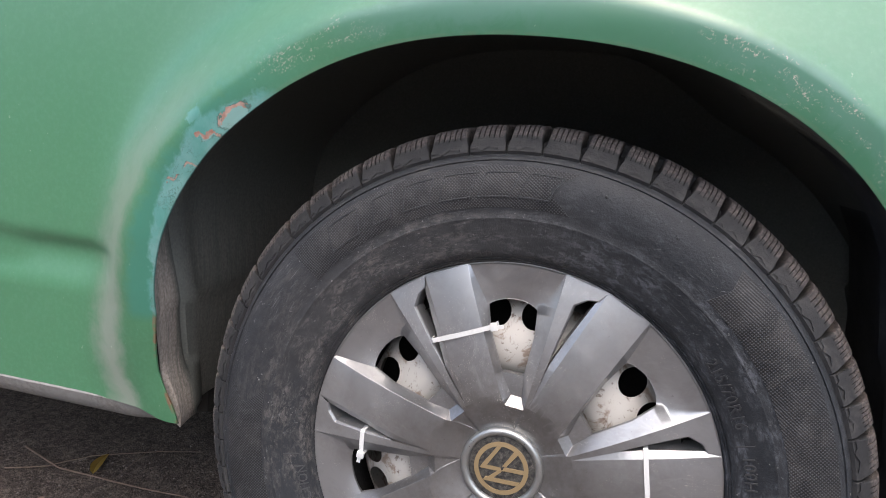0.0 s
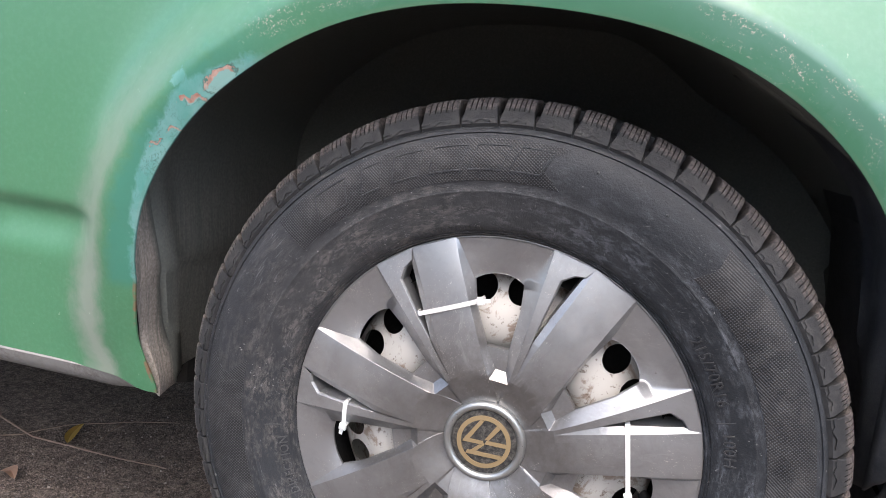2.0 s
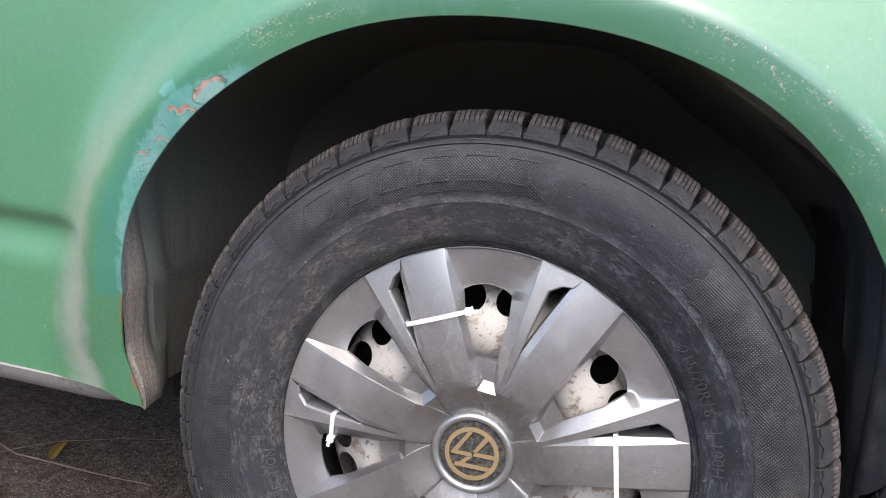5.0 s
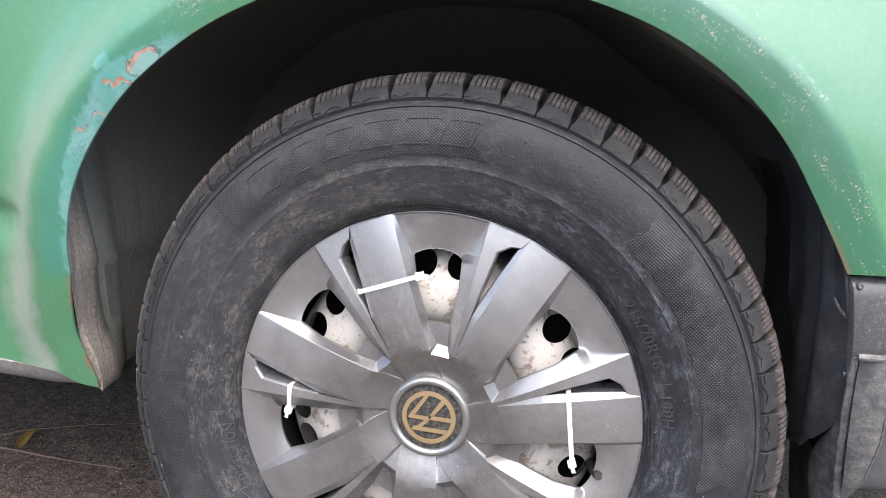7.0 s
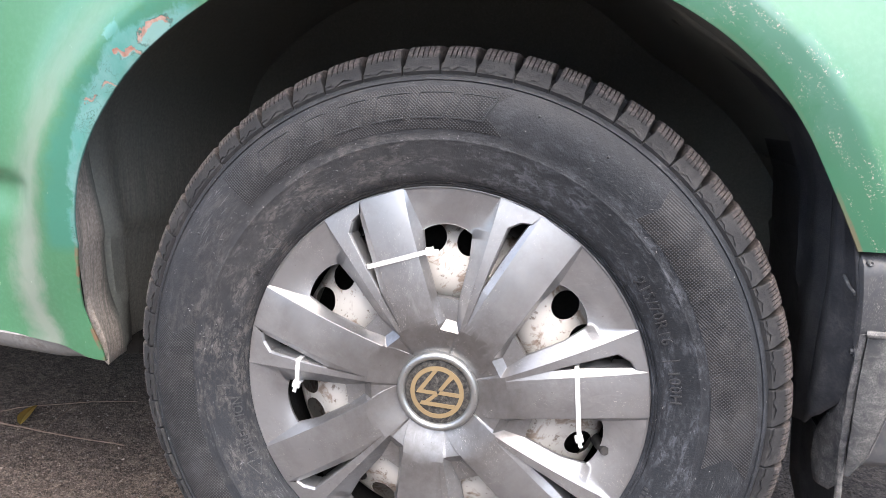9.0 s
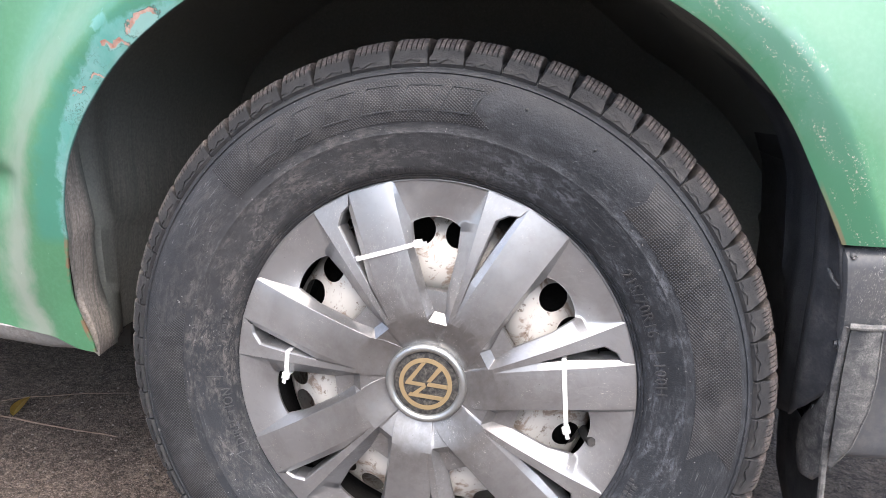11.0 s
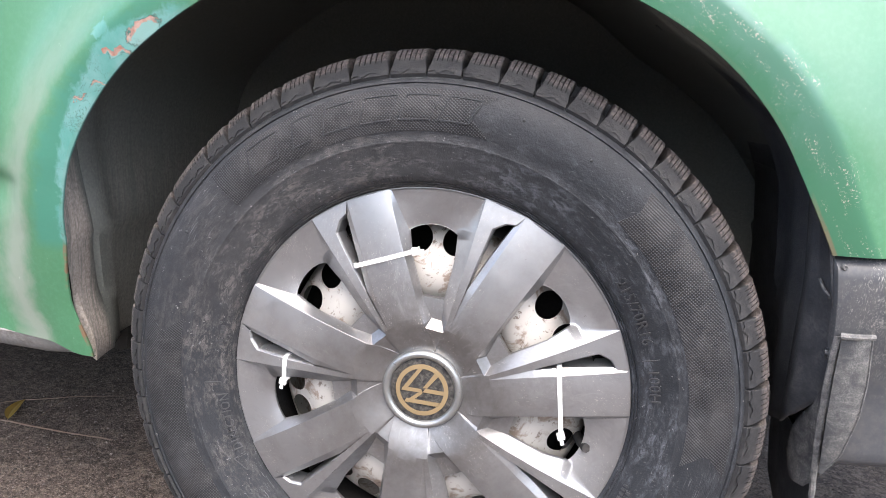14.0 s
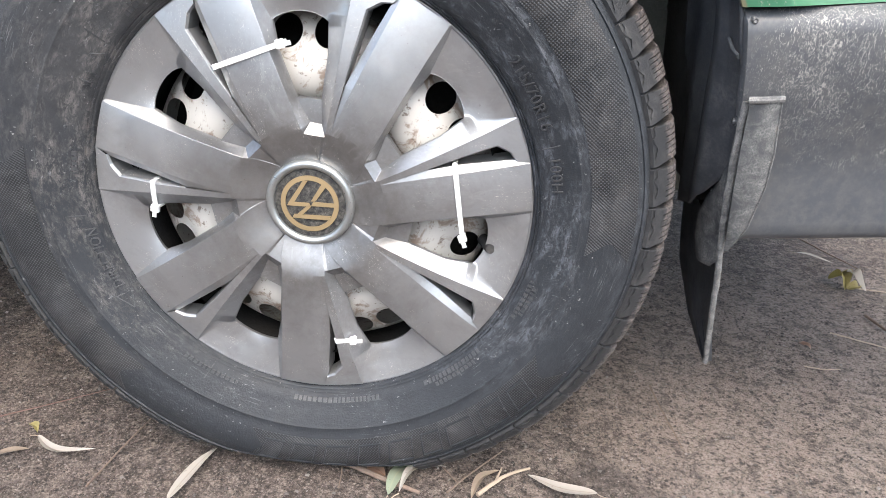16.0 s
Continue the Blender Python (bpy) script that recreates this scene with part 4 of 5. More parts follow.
# hubcap: seven equal cells
CELL, PHI0, DISH = 360 / 7, 0.7, 0.0790


def dome(r):
    """Face of the hubcap: slightly domed, falling away to its edge, dished round the badge."""
    return -0.0080 + 0.0125 * max(0.0, (r - 0.07) / 0.155) ** 2 + 0.0125 * min(1.0, max(0.0, (DISH - r) / 0.0335)) ** 1.15


def at(r, phi, dep=0.0):
    return Vector((r * math.cos(radians(phi)), dome(r) + dep, r * math.sin(radians(phi))))


def rail(points, n):
    """Points spread along a line of (radius, angle, depth) corners, n to each stretch."""
    out = []
    for (a, b) in zip(points, points[1:]):
        pa, pb = Vector((a[0] * math.cos(radians(a[1])), 0, a[0] * math.sin(radians(a[1])))), Vector((b[0] * math.cos(radians(b[1])), 0, b[0] * math.sin(radians(b[1]))))
        for i in range(n):
            t = i / n
            p = pa.lerp(pb, t)
            out.append(Vector((p.x, dome(math.hypot(p.x, p.z)) + a[2] + (b[2] - a[2]) * t, p.z)))
    e = points[-1]
    out.append(at(*e))
    return out


def cell_mesh():
    bm = bmesh.new()

    def strip(a, b):
        sheet(bm, [a, b])

    n = 5
    b_cw = [(0.2262, 1.3, 0), (0.187, 0.2, 0), (0.150, -1.6, 0), (0.1073, -5.6, 0), (DISH, -10.8, 0)]
    b_ccw = [(0.2262, 13.9, 0), (0.2094, 14.15, 0), (0.160, 15.4, 0), (0.1271, 16.75, 0), (DISH, 19.9, 0)]
    # broad face, made of rows from edge to edge
    A, B = rail(b_cw, n), rail(b_ccw, n)
    rows = []
    for k in range(6):
        f = k / 5
        row = []
        for p, q in zip(A, B):
            m = p.lerp(q, f)
            row.append(Vector((m.x, dome(math.hypot(m.x, m.z)) - 0.0012 * math.sin(math.pi * f), m.z)))
        rows.append(row)
    rows[0], rows[-1] = A, B
    for k in range(6):
        rows[k][-1] = at(DISH, -10.8 + 30.7 * k / 5)
    sheet(bm, rows)
    # its flank down to the window
    f1 = rail([(0.2240, 0.5, 0.002), (0.179, -3.0, 0.014), (0.150, -3.4, 0.012), (0.1073, -8.0, 0.0120), (0.0838, -15.4, 0.010)], n)
    f2 = rail([(0.2235, 0.3, 0.004), (0.179, -3.2, 0.0175), (0.150, -3.6, 0.0155), (0.1073, -8.2, 0.0155), (0.0838, -15.6, 0.0135)], n)
    strip(A, f1)
    strip(f1, f2)
    # flank towards the slot, running on as a shallow groove to the hub
    s0 = rail(b_ccw, n)
    s1 = rail([(0.2262, 13.9, 0), (0.2094, 15.7, 0.003), (0.160, 18.2, 0.0055), (0.1271, 20.3, 0.0022), (DISH, 19.9, 0)], n)
    s2 = rail([(0.2240, 14.2, 0.006), (0.2094, 15.9, 0.030), (0.160, 18.5, 0.030), (0.1271, 20.4, 0.012)], n)
    strip(s0, s1)
    strip(s1[:3 * n + 1], s2)
    # narrow face and the bevel round its slot
    n_in = rail([(0.2262, 13.9, 0.0), (0.2138, 15.2, 0.0), (0.2100, 18.0, 0.0), (0.1995, 20.9, 0.0), (0.155, 21.0, 0.0), (0.1271, 20.5, 0.0), (DISH, 19.9, 0)], 3)
    n_out = rail([(0.2260, 25.6, 0.0), (0.2150, 25.5, 0.0), (0.2056, 25.4, 0.0), (0.1978, 25.3, 0.0), (0.155, 24.7, 0.0), (0.1271, 24.2, 0.0), (DISH, 23.2, 0)], 3)
    strip(n_in, n_out)
    b0 = rail([(0.2126, 15.2, 0.0025), (0.2084, 17.7, 0.0032), (0.1984, 20.4, 0.0030), (0.155, 20.5, 0.0028), (0.1271, 20.42, 0.0014)], 3)
    w0 = rail([(0.2124, 15.1, 0.022), (0.2078, 17.5, 0.026), (0.1979, 20.2, 0.026), (0.155, 20.3, 0.026), (0.1271, 20.40, 0.012)], 3)
    strip(n_in[3:16], b0)
    strip(b0, w0)
    # narrow face's flank to the window
    g0 = rail([(0.2260, 25.6, 0.0), (0.2041, 25.4, 0.0), (0.1785, 25.05, 0.0), (0.150, 24.65, 0.0), (0.1066, 23.8, 0.0), (DISH, 23.2, 0)], n)
    g1 = rail([(0.2240, 26.0, 0.002), (0.2041, 28.0, 0.009), (0.1785, 31.2, 0.014), (0.150, 29.9, 0.011), (0.1066, 30.4, 0.0115), (0.0832, 28.0, 0.010)], n)
    g2 = rail([(0.2235, 26.1, 0.004), (0.2041, 28.1, 0.0125), (0.1785, 31.4, 0.0175), (0.150, 30.1, 0.0145), (0.1066, 30.6, 0.015), (0.0832, 28.2, 0.0135)], n)
    strip(g0, g1)
    strip(g1, g2)
    # scooped band between the rim and the window, running out into both flanks
    lo = [(0.2240, 26.0, 0.002), (0.2041, 28.0, 0.009), (0.1785, 31.2, 0.014)]
    hi = [(0.2240, CELL + 0.5, 0.002), (0.179, CELL - 3.0, 0.014)]
    L, R = rail(lo, n), rail(hi, 2 * n)
    rows = []
    for k in range(2 * n + 1):
        f = k / (2 * n)
        a, b = L[k], R[k]
        ra, rb = math.hypot(a.x, a.z), math.hypot(b.x, b.z)
        pa, pb = math.degrees(math.atan2(a.z, a.x)), math.degrees(math.atan2(b.z, b.x))
        da, db = a.y - dome(ra), b.y - dome(rb)
        row = []
        for i in range(15):
            t = i / 14
            full = (4 * t * (1 - t)) ** 0.85
            r = ra + (rb - ra) * t + 0.0066 * f ** 3 * full
            row.append(at(r, pa + (pb - pa) * t, da + (db - da) * t + 0.0035 * f * 4 * t * (1 - t)))
        rows.append(row)
    rows.append([p + Vector((0, 0.0045, 0)) + 0.001 * Vector((p.x, 0, p.z)).normalized() for p in rows[-1]])
    sheet(bm, rows)
    # inner floor and the small step at the hub
    D, E = at(0.1066, 30.4, 0.0115), at(0.1073, CELL - 8.0, 0.0120)
    q2, q3 = at(0.0838, CELL - 15.4, 0.010), at(0.0832, 28.0, 0.010)
    q1, q4 = at(0.0742, CELL - 12.2, 0.0006), at(0.0743, 23.1, 0.0006)
    sheet(bm, [[D, E], [q3, q2], [q4, q1]])
    sheet(bm, [[D, E], [D + Vector((0, 0.01, 0)), E + Vector((0, 0.01, 0))]])
    for tri in ((at(DISH, CELL - 10.8), q2, q1), (at(DISH, 23.2), q3, q4)):
        bm.faces.new([bm.verts.new(p) for p in tri])
    # dished inner end round the badge, and the low wedge between two spokes
    radii = [0.0445 + (DISH - 0.0445) * i / 8 for i in range(9)]

    def edge(outer, inner, r):
        return inner + (outer - inner) * (r - 0.0445) / (DISH - 0.0445)
    rows = []
    for k in range(7):
        rows.append([at(r, edge(-10.8, -25.6, r) * (1 - k / 5) + edge(19.9, 25.0, r) * k / 5 if k < 6 else edge(23.2, 25.8, r), 0.0005 if k == 6 and r < DISH - 1e-6 else 0.0) for r in radii])
    sheet(bm, rows)
    rows = []
    for k in range(7):
        row = []
        for r in radii:
            lo, hi = edge(23.2, 25.8, r), edge(CELL - 10.8, CELL - 25.6, r)
            row.append(at(r - (r - 0.0445) * 0.14, lo + (hi - lo) * k / 6, 0.0010 if 0 < k < 6 else 0.0))
        rows.append(row)
    sheet(bm, rows)
    bmesh.ops.remove_doubles(bm, verts=bm.verts[:], dist=2e-4)
    for f in bm.faces:
        f.normal_update()
        if f.normal.y > 0.001:
            f.normal_flip()
    crease = [e for e in bm.edges if len(e.link_faces) == 2 and e.calc_face_angle(0.0) > radians(24) and e.calc_length() > 0.002]
    bmesh.ops.bevel(bm, geom=crease, offset=0.0013, segments=3, profile=0.5, affect="EDGES", clamp_overlap=True)
    me = bpy.data.meshes.new("spoke")
    for f in bm.faces:
        c = f.calc_center_median()
        turn = math.degrees(math.atan2(c.z, c.x)) % CELL
        f.smooth = not (13.5 < turn < 25.5 and math.hypot(c.x, c.z) > DISH)
    for e in bm.edges:
        if len(e.link_faces) == 2 and e.calc_face_angle(0.0) > radians(10):
            e.smooth = False
    bm.to_mesh(me)
    bm.free()
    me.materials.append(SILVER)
    return me


def hubcap():
    me = cell_mesh()
    for i in range(7):
        ob = new("spoke", me)
        ob.parent = wheel
        ob.matrix_basis = pose(0, 0, 0, 0, -(PHI0 + CELL * i), 0)
    bm = bmesh.new()
    lathe(bm, [(0.2225, 0.012), (0.2236, 0.0075), (0.2256, 0.0062), (0.2268, 0.0068), (0.2276, 0.0095), (0.2276, 0.016)], 160)
    part("hubcap_rim", bm, SILVER, wheel, sharp=60)
    bm = bmesh.new()
    lathe(bm, [(0.0458, 0.014), (0.0459, 0.002), (0.0443, -0.0022), (0.0415, -0.0032), (0.0385, -0.0022), (0.0368, 0.0010), (0.0366, 0.004)], 96)
    part("badge_ring", bm, CHROME, wheel, "dull chrome ring", sharp=60)
    bm = bmesh.new()
    lathe(bm, [(0.0372, 0.0015), (0.034, 0.0006), (0.020, -0.0002), (0.0001, -0.0004)], 96)
    part("badge", bm, BADGE, wheel, "flaked black centre disc", sharp=60)


hubcap()


def steel_wheel():
    bm = bmesh.new()
    prof = [(0.0300, 0.050), (0.070, 0.046), (0.088, 0.040), (0.098, 0.032), (0.108, 0.024), (0.120, 0.0195), (0.132, 0.0195), (0.144, 0.024), (0.156, 0.032), (0.166, 0.039), (0.178, 0.046), (0.186, 0.056), (0.190, 0.075), (0.190, 0.11)]
    lathe(bm, prof, 144)
    me0 = bpy.data.meshes.new("steel_wheel")
    for f in bm.faces:
        f.smooth = True
    bmesh.ops.recalc_face_normals(bm, faces=bm.faces[:])
    bm.to_mesh(me0)
    bm.free()
    me0.materials.append(STEEL)
    ob = new("steel_wheel", me0)
    cut = bmesh.new()
    for a in (99, 84.5, 40.5, 26.0, -17, -31, -75, -62, -112, -126, -157.5, -170, 153.5, 140, 62, 118):
        m = Matrix.Translation(HUB + Vector((0.166 * math.cos(radians(a)), 0.05, 0.166 * math.sin(radians(a))))) @ Matrix.Rotation(radians(90), 4, "X")
        bmesh.ops.create_cone(cut, cap_ends=True, segments=28, radius1=0.0150, radius2=0.0150, depth=0.30, matrix=m)
    cm = bpy.data.meshes.new("cut")
    cut.to_mesh(cm)
    cut.free()
    cutter = new("cut", cm)
    mod = ob.modifiers.new("holes", "BOOLEAN")
    mod.operation, mod.solver, mod.object = "DIFFERENCE", "EXACT", cutter
    dg = bpy.context.evaluated_depsgraph_get()
    done = bpy.data.meshes.new_from_object(ob.evaluated_get(dg))
    ob.modifiers.clear()
    bm = bmesh.new()
    bm.from_mesh(done)
    gone = [f for f in bm.faces if f.calc_center_median().y > 0.058 and 0.135 < (f.calc_center_median() - HUB).xz.length < 0.184]
    bmesh.ops.delete(bm, geom=gone, context="FACES")
    bm.to_mesh(done)
    bm.free()
    ob.data = done
    bpy.data.objects.remove(cutter)
    ob.parent = wheel
    ob.matrix_parent_inverse = Matrix.Translation(HUB).inverted()
    tagged(ob, "cream steel wheel with round holes, rust-stained")
    # near-black drum sheet that stands in for shade behind the wheel's holes
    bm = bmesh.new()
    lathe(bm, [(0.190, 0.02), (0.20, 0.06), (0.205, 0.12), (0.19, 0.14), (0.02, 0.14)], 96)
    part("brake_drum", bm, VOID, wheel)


steel_wheel()


def far_wheels():
    """Plain black wheels at the van's other three corners, unseen, added to block light beneath."""
    for x, y in ((0.0, 1.72), (-3.0, 0.02), (-3.0, 1.72)):
        bm = bmesh.new()
        lathe(bm, [(0.0001, 0.02), (0.21, 0.02), (0.225, 0.0), (0.29, -0.02), (0.34, -0.01), (0.333, 0.10), (0.34, 0.17), (0.29, 0.19), (0.2, 0.17), (0.0001, 0.17)], 72, (x, y, 0.335))
        part("far_wheel", bm, TREAD, van, "plain black wheel at another corner")


far_wheels()

# ---- badge, raised marks on the sidewall ----


def plate(bm, pts, front, back):
    """A flat plate from (x, z) corners, between two depths."""
    a = [bm.verts.new((x, front, z)) for x, z in pts]
    b = [bm.verts.new((x, back, z)) for x, z in pts]
    bm.faces.new(a)
    for i in range(len(pts)):
        j = (i + 1) % len(pts)
        bm.faces.new((a[i], a[j], b[j], b[i]))


def shift(bm, v):
    for q in bm.verts:
        q.co += v


def badge_marks():
    bm = bmesh.new()
    lathe(bm, [(0.0252, 0.001), (0.0252, -0.0012), (0.0300, -0.0010), (0.0300, 0.001)], 72)
    part("gold_band", bm, GOLD, wheel, "flat gold ring on the badge")
    # plain slanted bars inside the ring
    bars = [((-0.0215, 0.0010), (-0.0160, 0.0010), (-0.0015, 0.0245), (-0.0062, 0.0245)),
            ((-0.0215, 0.0010), (-0.0008, 0.0010), (0.0012, -0.0030), (-0.0235, -0.0030)),
            ((0.0012, 0.0030), (0.0058, 0.0030), (0.0172, 0.0190), (0.0128, 0.0218)),
            ((0.0035, 0.0022), (0.0250, 0.0022), (0.0250, -0.0020), (0.0015, -0.0020)),
            ((-0.0040, -0.0034), (0.0010, -0.0034), (-0.0105, -0.0150), (-0.0165, -0.0150)),
            ((-0.0165, -0.0120), (0.0215, -0.0120), (0.0195, -0.0162), (-0.0185, -0.0162))]
    for i, b in enumerate(bars):
        bm = bmesh.new()
        plate(bm, b, -0.0013 - 0.0001 * i, 0.001)
        shift(bm, HUB)
        part("gold_bar", bm, GOLD, wheel, smooth=False)


badge_marks()


def on_side(r, phi, out=0.0):
    a = radians(phi)
    p = Vector((r * math.cos(a), side_y(r) - out, HUB.z + lift(r) + r * math.sin(a)))
    return squash(p)


def patch_mesh(name, r0, r1, p0, p1, mat, proud=0.0007, notch0=0.0, notch1=0.0, steps=None):
    """A raised field on the sidewall between two radii and two angles; notches make its ends arrow-shaped."""
    bm = bmesh.new()
    uv = bm.loops.layers.uv.new("UVMap")
    n, m = steps or max(2, int(abs(p1 - p0) / 1.5)), 7
    info, rows = {}, []
    for i in range(n + 1):
        f = i / n
        row = []
        for j in range(m + 1):
            g = j / m
            tip = 1 - abs(2 * g - 1)
            phi = p0 + notch0 * tip + (p1 + notch1 * tip - p0 - notch0 * tip) * f
            r = r0 + (r1 - r0) * g
            row.append((r, phi))
        rows.append(row)
    vs = [[bm.verts.new(on_side(r, phi, proud)) for r, phi in row] for row in rows]
    for i in range(n):
        for j in range(m):
            f = bm.faces.new((vs[i][j], vs[i + 1][j], vs[i + 1][j + 1], vs[i][j + 1]))
            for lp, (a, b) in zip(f.loops, ((i, j), (i + 1, j), (i + 1, j + 1), (i, j + 1))):
                r, phi = rows[a][b]
                lp[uv].uv = (radians(phi) * 0.30, r)
    border = [vs[0][j] for j in range(m + 1)] + [vs[i][m] for i in range(1, n + 1)] + [vs[n][j] for j in range(m - 1, -1, -1)] + [vs[i][0] for i in range(n - 1, 0, -1)]
    low = [bm.verts.new(v.co + Vector((0, proud + 0.0006, 0))) for v in border]
    for i in range(len(border)):
        j = (i + 1) % len(border)
        bm.faces.new((border[i], border[j], low[j], low[i]))
    return part(name, bm, mat, wheel, sharp=50)


def make_knurl():
    k = Mat("knurled_rubber", rough=0.6)
    big, fine = k.noise(10, 5, 0.65, warp=1.0), k.noise(70, 5, 0.7)
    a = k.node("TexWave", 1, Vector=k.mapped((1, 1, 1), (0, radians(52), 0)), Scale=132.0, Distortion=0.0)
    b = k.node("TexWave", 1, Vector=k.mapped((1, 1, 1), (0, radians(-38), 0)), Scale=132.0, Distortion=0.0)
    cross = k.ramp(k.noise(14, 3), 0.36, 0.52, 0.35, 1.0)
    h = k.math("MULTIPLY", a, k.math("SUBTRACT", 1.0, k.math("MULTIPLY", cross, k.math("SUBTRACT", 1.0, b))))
    # groove shade is put into the colour too: near black low, paler on ridges
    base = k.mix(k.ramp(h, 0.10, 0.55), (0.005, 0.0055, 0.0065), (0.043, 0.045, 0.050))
    worn = k.math("MULTIPLY", k.ramp(k.noise(34, 6, 0.75), 0.50, 0.62), k.ramp(h, 0.2, 0.6, 0.3, 1.0))
    base = k.mix(k.math("MULTIPLY", worn, 0.35), base, (0.12, 0.119, 0.120))
    base = k.mix(k.math("MULTIPLY", k.math("MULTIPLY", k.ramp(big, 0.45, 0.7), fine), 0.5), base, (0.13, 0.12, 0.115))
    k.set("Base Color", base)
    k.bump(h, 0.5, 0.0008)
    return k.m


KNURL = make_knurl()
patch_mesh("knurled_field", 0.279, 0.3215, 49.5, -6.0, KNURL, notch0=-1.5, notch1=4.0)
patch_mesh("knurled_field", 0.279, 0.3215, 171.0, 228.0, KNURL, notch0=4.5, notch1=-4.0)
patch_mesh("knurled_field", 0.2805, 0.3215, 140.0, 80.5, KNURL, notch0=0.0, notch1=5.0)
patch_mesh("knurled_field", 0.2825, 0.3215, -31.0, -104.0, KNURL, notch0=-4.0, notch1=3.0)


def bend_text(text, r, phi, size, proud, name, label, spread=1.0):
    """Raised lettering laid along the sidewall, tops outward, starting at phi and running clockwise."""
    cu = bpy.data.curves.new("letters", "FONT")
    cu.body, cu.size, cu.extrude, cu.resolution_u, cu.space_character = text, size, 0.0006, 3, spread
    tmp = new("letters", cu)
    dg = bpy.context.evaluated_depsgraph_get()
    me = bpy.data.meshes.new_from_object(tmp.evaluated_get(dg))
    bpy.data.objects.remove(tmp)
    bm = bmesh.new()
    bm.from_mesh(me)
    bpy.data.meshes.remove(me)
    for v in bm.verts:
        rr = r + v.co.y
        a = phi - math.degrees(v.co.x / r)
        v.co = on_side(rr, a, proud + v.co.z)
    part(name, bm, LETTER, wheel, label, smooth=False)


LETTER = make_plain("raised_rubber", (0.030, 0.031, 0.034), (0.052, 0.053, 0.057), 60, 0.5, 0.2, 0.0004, dust=(0.12, 0.115, 0.11), amount=0.5)
bend_text("215/70R16", 0.2435, 39.2, 0.0150, 0.0015, "size_lettering", "raised lettering 215/70R16", 1.12)
bend_text("100H", 0.2435, 16.0, 0.0150, 0.0015, "load_lettering", "raised lettering 100H", 1.12)
bend_text("DIRECTION", 0.2345, -152.5, 0.0125, 0.0015, "direction_lettering", "raised lettering DIRECTION", 1.1)
bend_text("M+S", 0.2345, 153.5, 0.0090, 0.0014, "mark_lettering", "raised lettering M+S", 1.1)


def raised_bar(r0, r1, p0, p1, proud=0.0009, slant=0.0, name="raised_bar"):
    bm = bmesh.new()
    n = max(1, int(abs(p1 - p0) / 2))
    rows = []
    for i in range(n + 1):
        p = p0 + (p1 - p0) * i / n
        m = max(1, int((r1 - r0) / 0.006))
        line = [on_side(r0 + (r1 - r0) * g / m, p + slant * g / m, proud) for g in range(m + 1)]
        rows.append([line[0] + Vector((0, 0.002, 0))] + line + [line[-1] + Vector((0, 0.002, 0))])
    sheet(bm, rows, cap=True)
    return part(name, bm, LETTER, wheel, smooth=False)


def rimmed_block(r0, r1, p0, p1, proud, slant):
    """A slanted block on the sidewall: a raised outline round a lower field."""
    bm = bmesh.new()
    rim = math.degrees(0.0012 / r0)
    span = abs(p1 - p0)
    rows = []
    for a in (0, rim, rim * 1.5, span / 2, span - rim * 1.5, span - rim, span):
        row = []
        for b in (0, 0.0012, 0.0018, (r1 - r0) / 2, r1 - r0 - 0.0018, r1 - r0 - 0.0012, r1 - r0):
            field = rim * 1.2 < a < span - rim * 1.2 and 0.0015 < b < r1 - r0 - 0.0015
            row.append(on_side(r0 + b, p0 - a + slant * b / (r1 - r0), proud * (0.25 if field else 1.0)))
        rows.append([row[0] + Vector((0, 0.002, 0))] + row + [row[-1] + Vector((0, 0.002, 0))])
    sheet(bm, rows, cap=True)
    return part("raised_block", bm, RUBBER, wheel, smooth=False)


# plain slanted raised blocks
for p0, p1 in ((133, 125.5), (122, 117.5), (115, 109), (107, 100.5), (99, 92.5), (91, 84.8)):
    rimmed_block(0.2905, 0.3165, p0, p1, 0.0016, -2.2)
for p0, p1 in ((-37, -42), (-44, -50), (-52, -58.5), (-60, -64.5), (-66.5, -72), (-74, -79), (-81, -86.5), (-88.5, -94), (-96, -100.5)):
    rimmed_block(0.2890, 0.3180, p0, p1, 0.0026, -1.5)
# unreadable small print
for r, p0, p1 in ((0.2350, 116, 113.2), (0.2345, 109.5, 97.5), (0.2420, 131.5, 127.5), (0.2370, 133, 126), (0.2420, 126.0, 122.5), (0.2385, -15.5, -27), (0.2440, -17, -25), (0.2360, -40, -58), (0.2420, -43, -55), (0.2360, -72, -96), (0.2390, -112, -128), (0.2380, 176, 171)):
    q = p0
    while abs(q - p0) < abs(p1 - p0):
        w = 0.5 + 0.5 * random.random()
        raised_bar(r, r + 0.0040, q, q - w, 0.0015, 0, "print_bar")
        q -= w + 0.5
# fine radial ticks, and the outlines of a triangle and an arrow
for p, r0, r1 in ((79.3, 0.2315, 0.2475), (18.2, 0.2330, 0.2560), (141.5, 0.2330, 0.2560), (187.0, 0.2330, 0.2560), (-48, 0.2330, 0.2490), (-120, 0.2330, 0.2520)):
    raised_bar(r0, r1, p, p - 0.22, 0.0007, 0, "tick")
for (ra, pa), (rb, pb) in (((0.2360, 147.3), (0.2360, 144.0)), ((0.2360, 147.3), (0.2450, 145.65)), ((0.2450, 145.65), (0.2360, 144.0))):
    bm = bmesh.new()
    tube(bm, [on_side(ra + (rb - ra) * f, pa + (pb - pa) * f, 0.0002) for f in (0, 0.5, 1)], 0.0006, 6)
    part("triangle_mark", bm, LETTER, wheel)
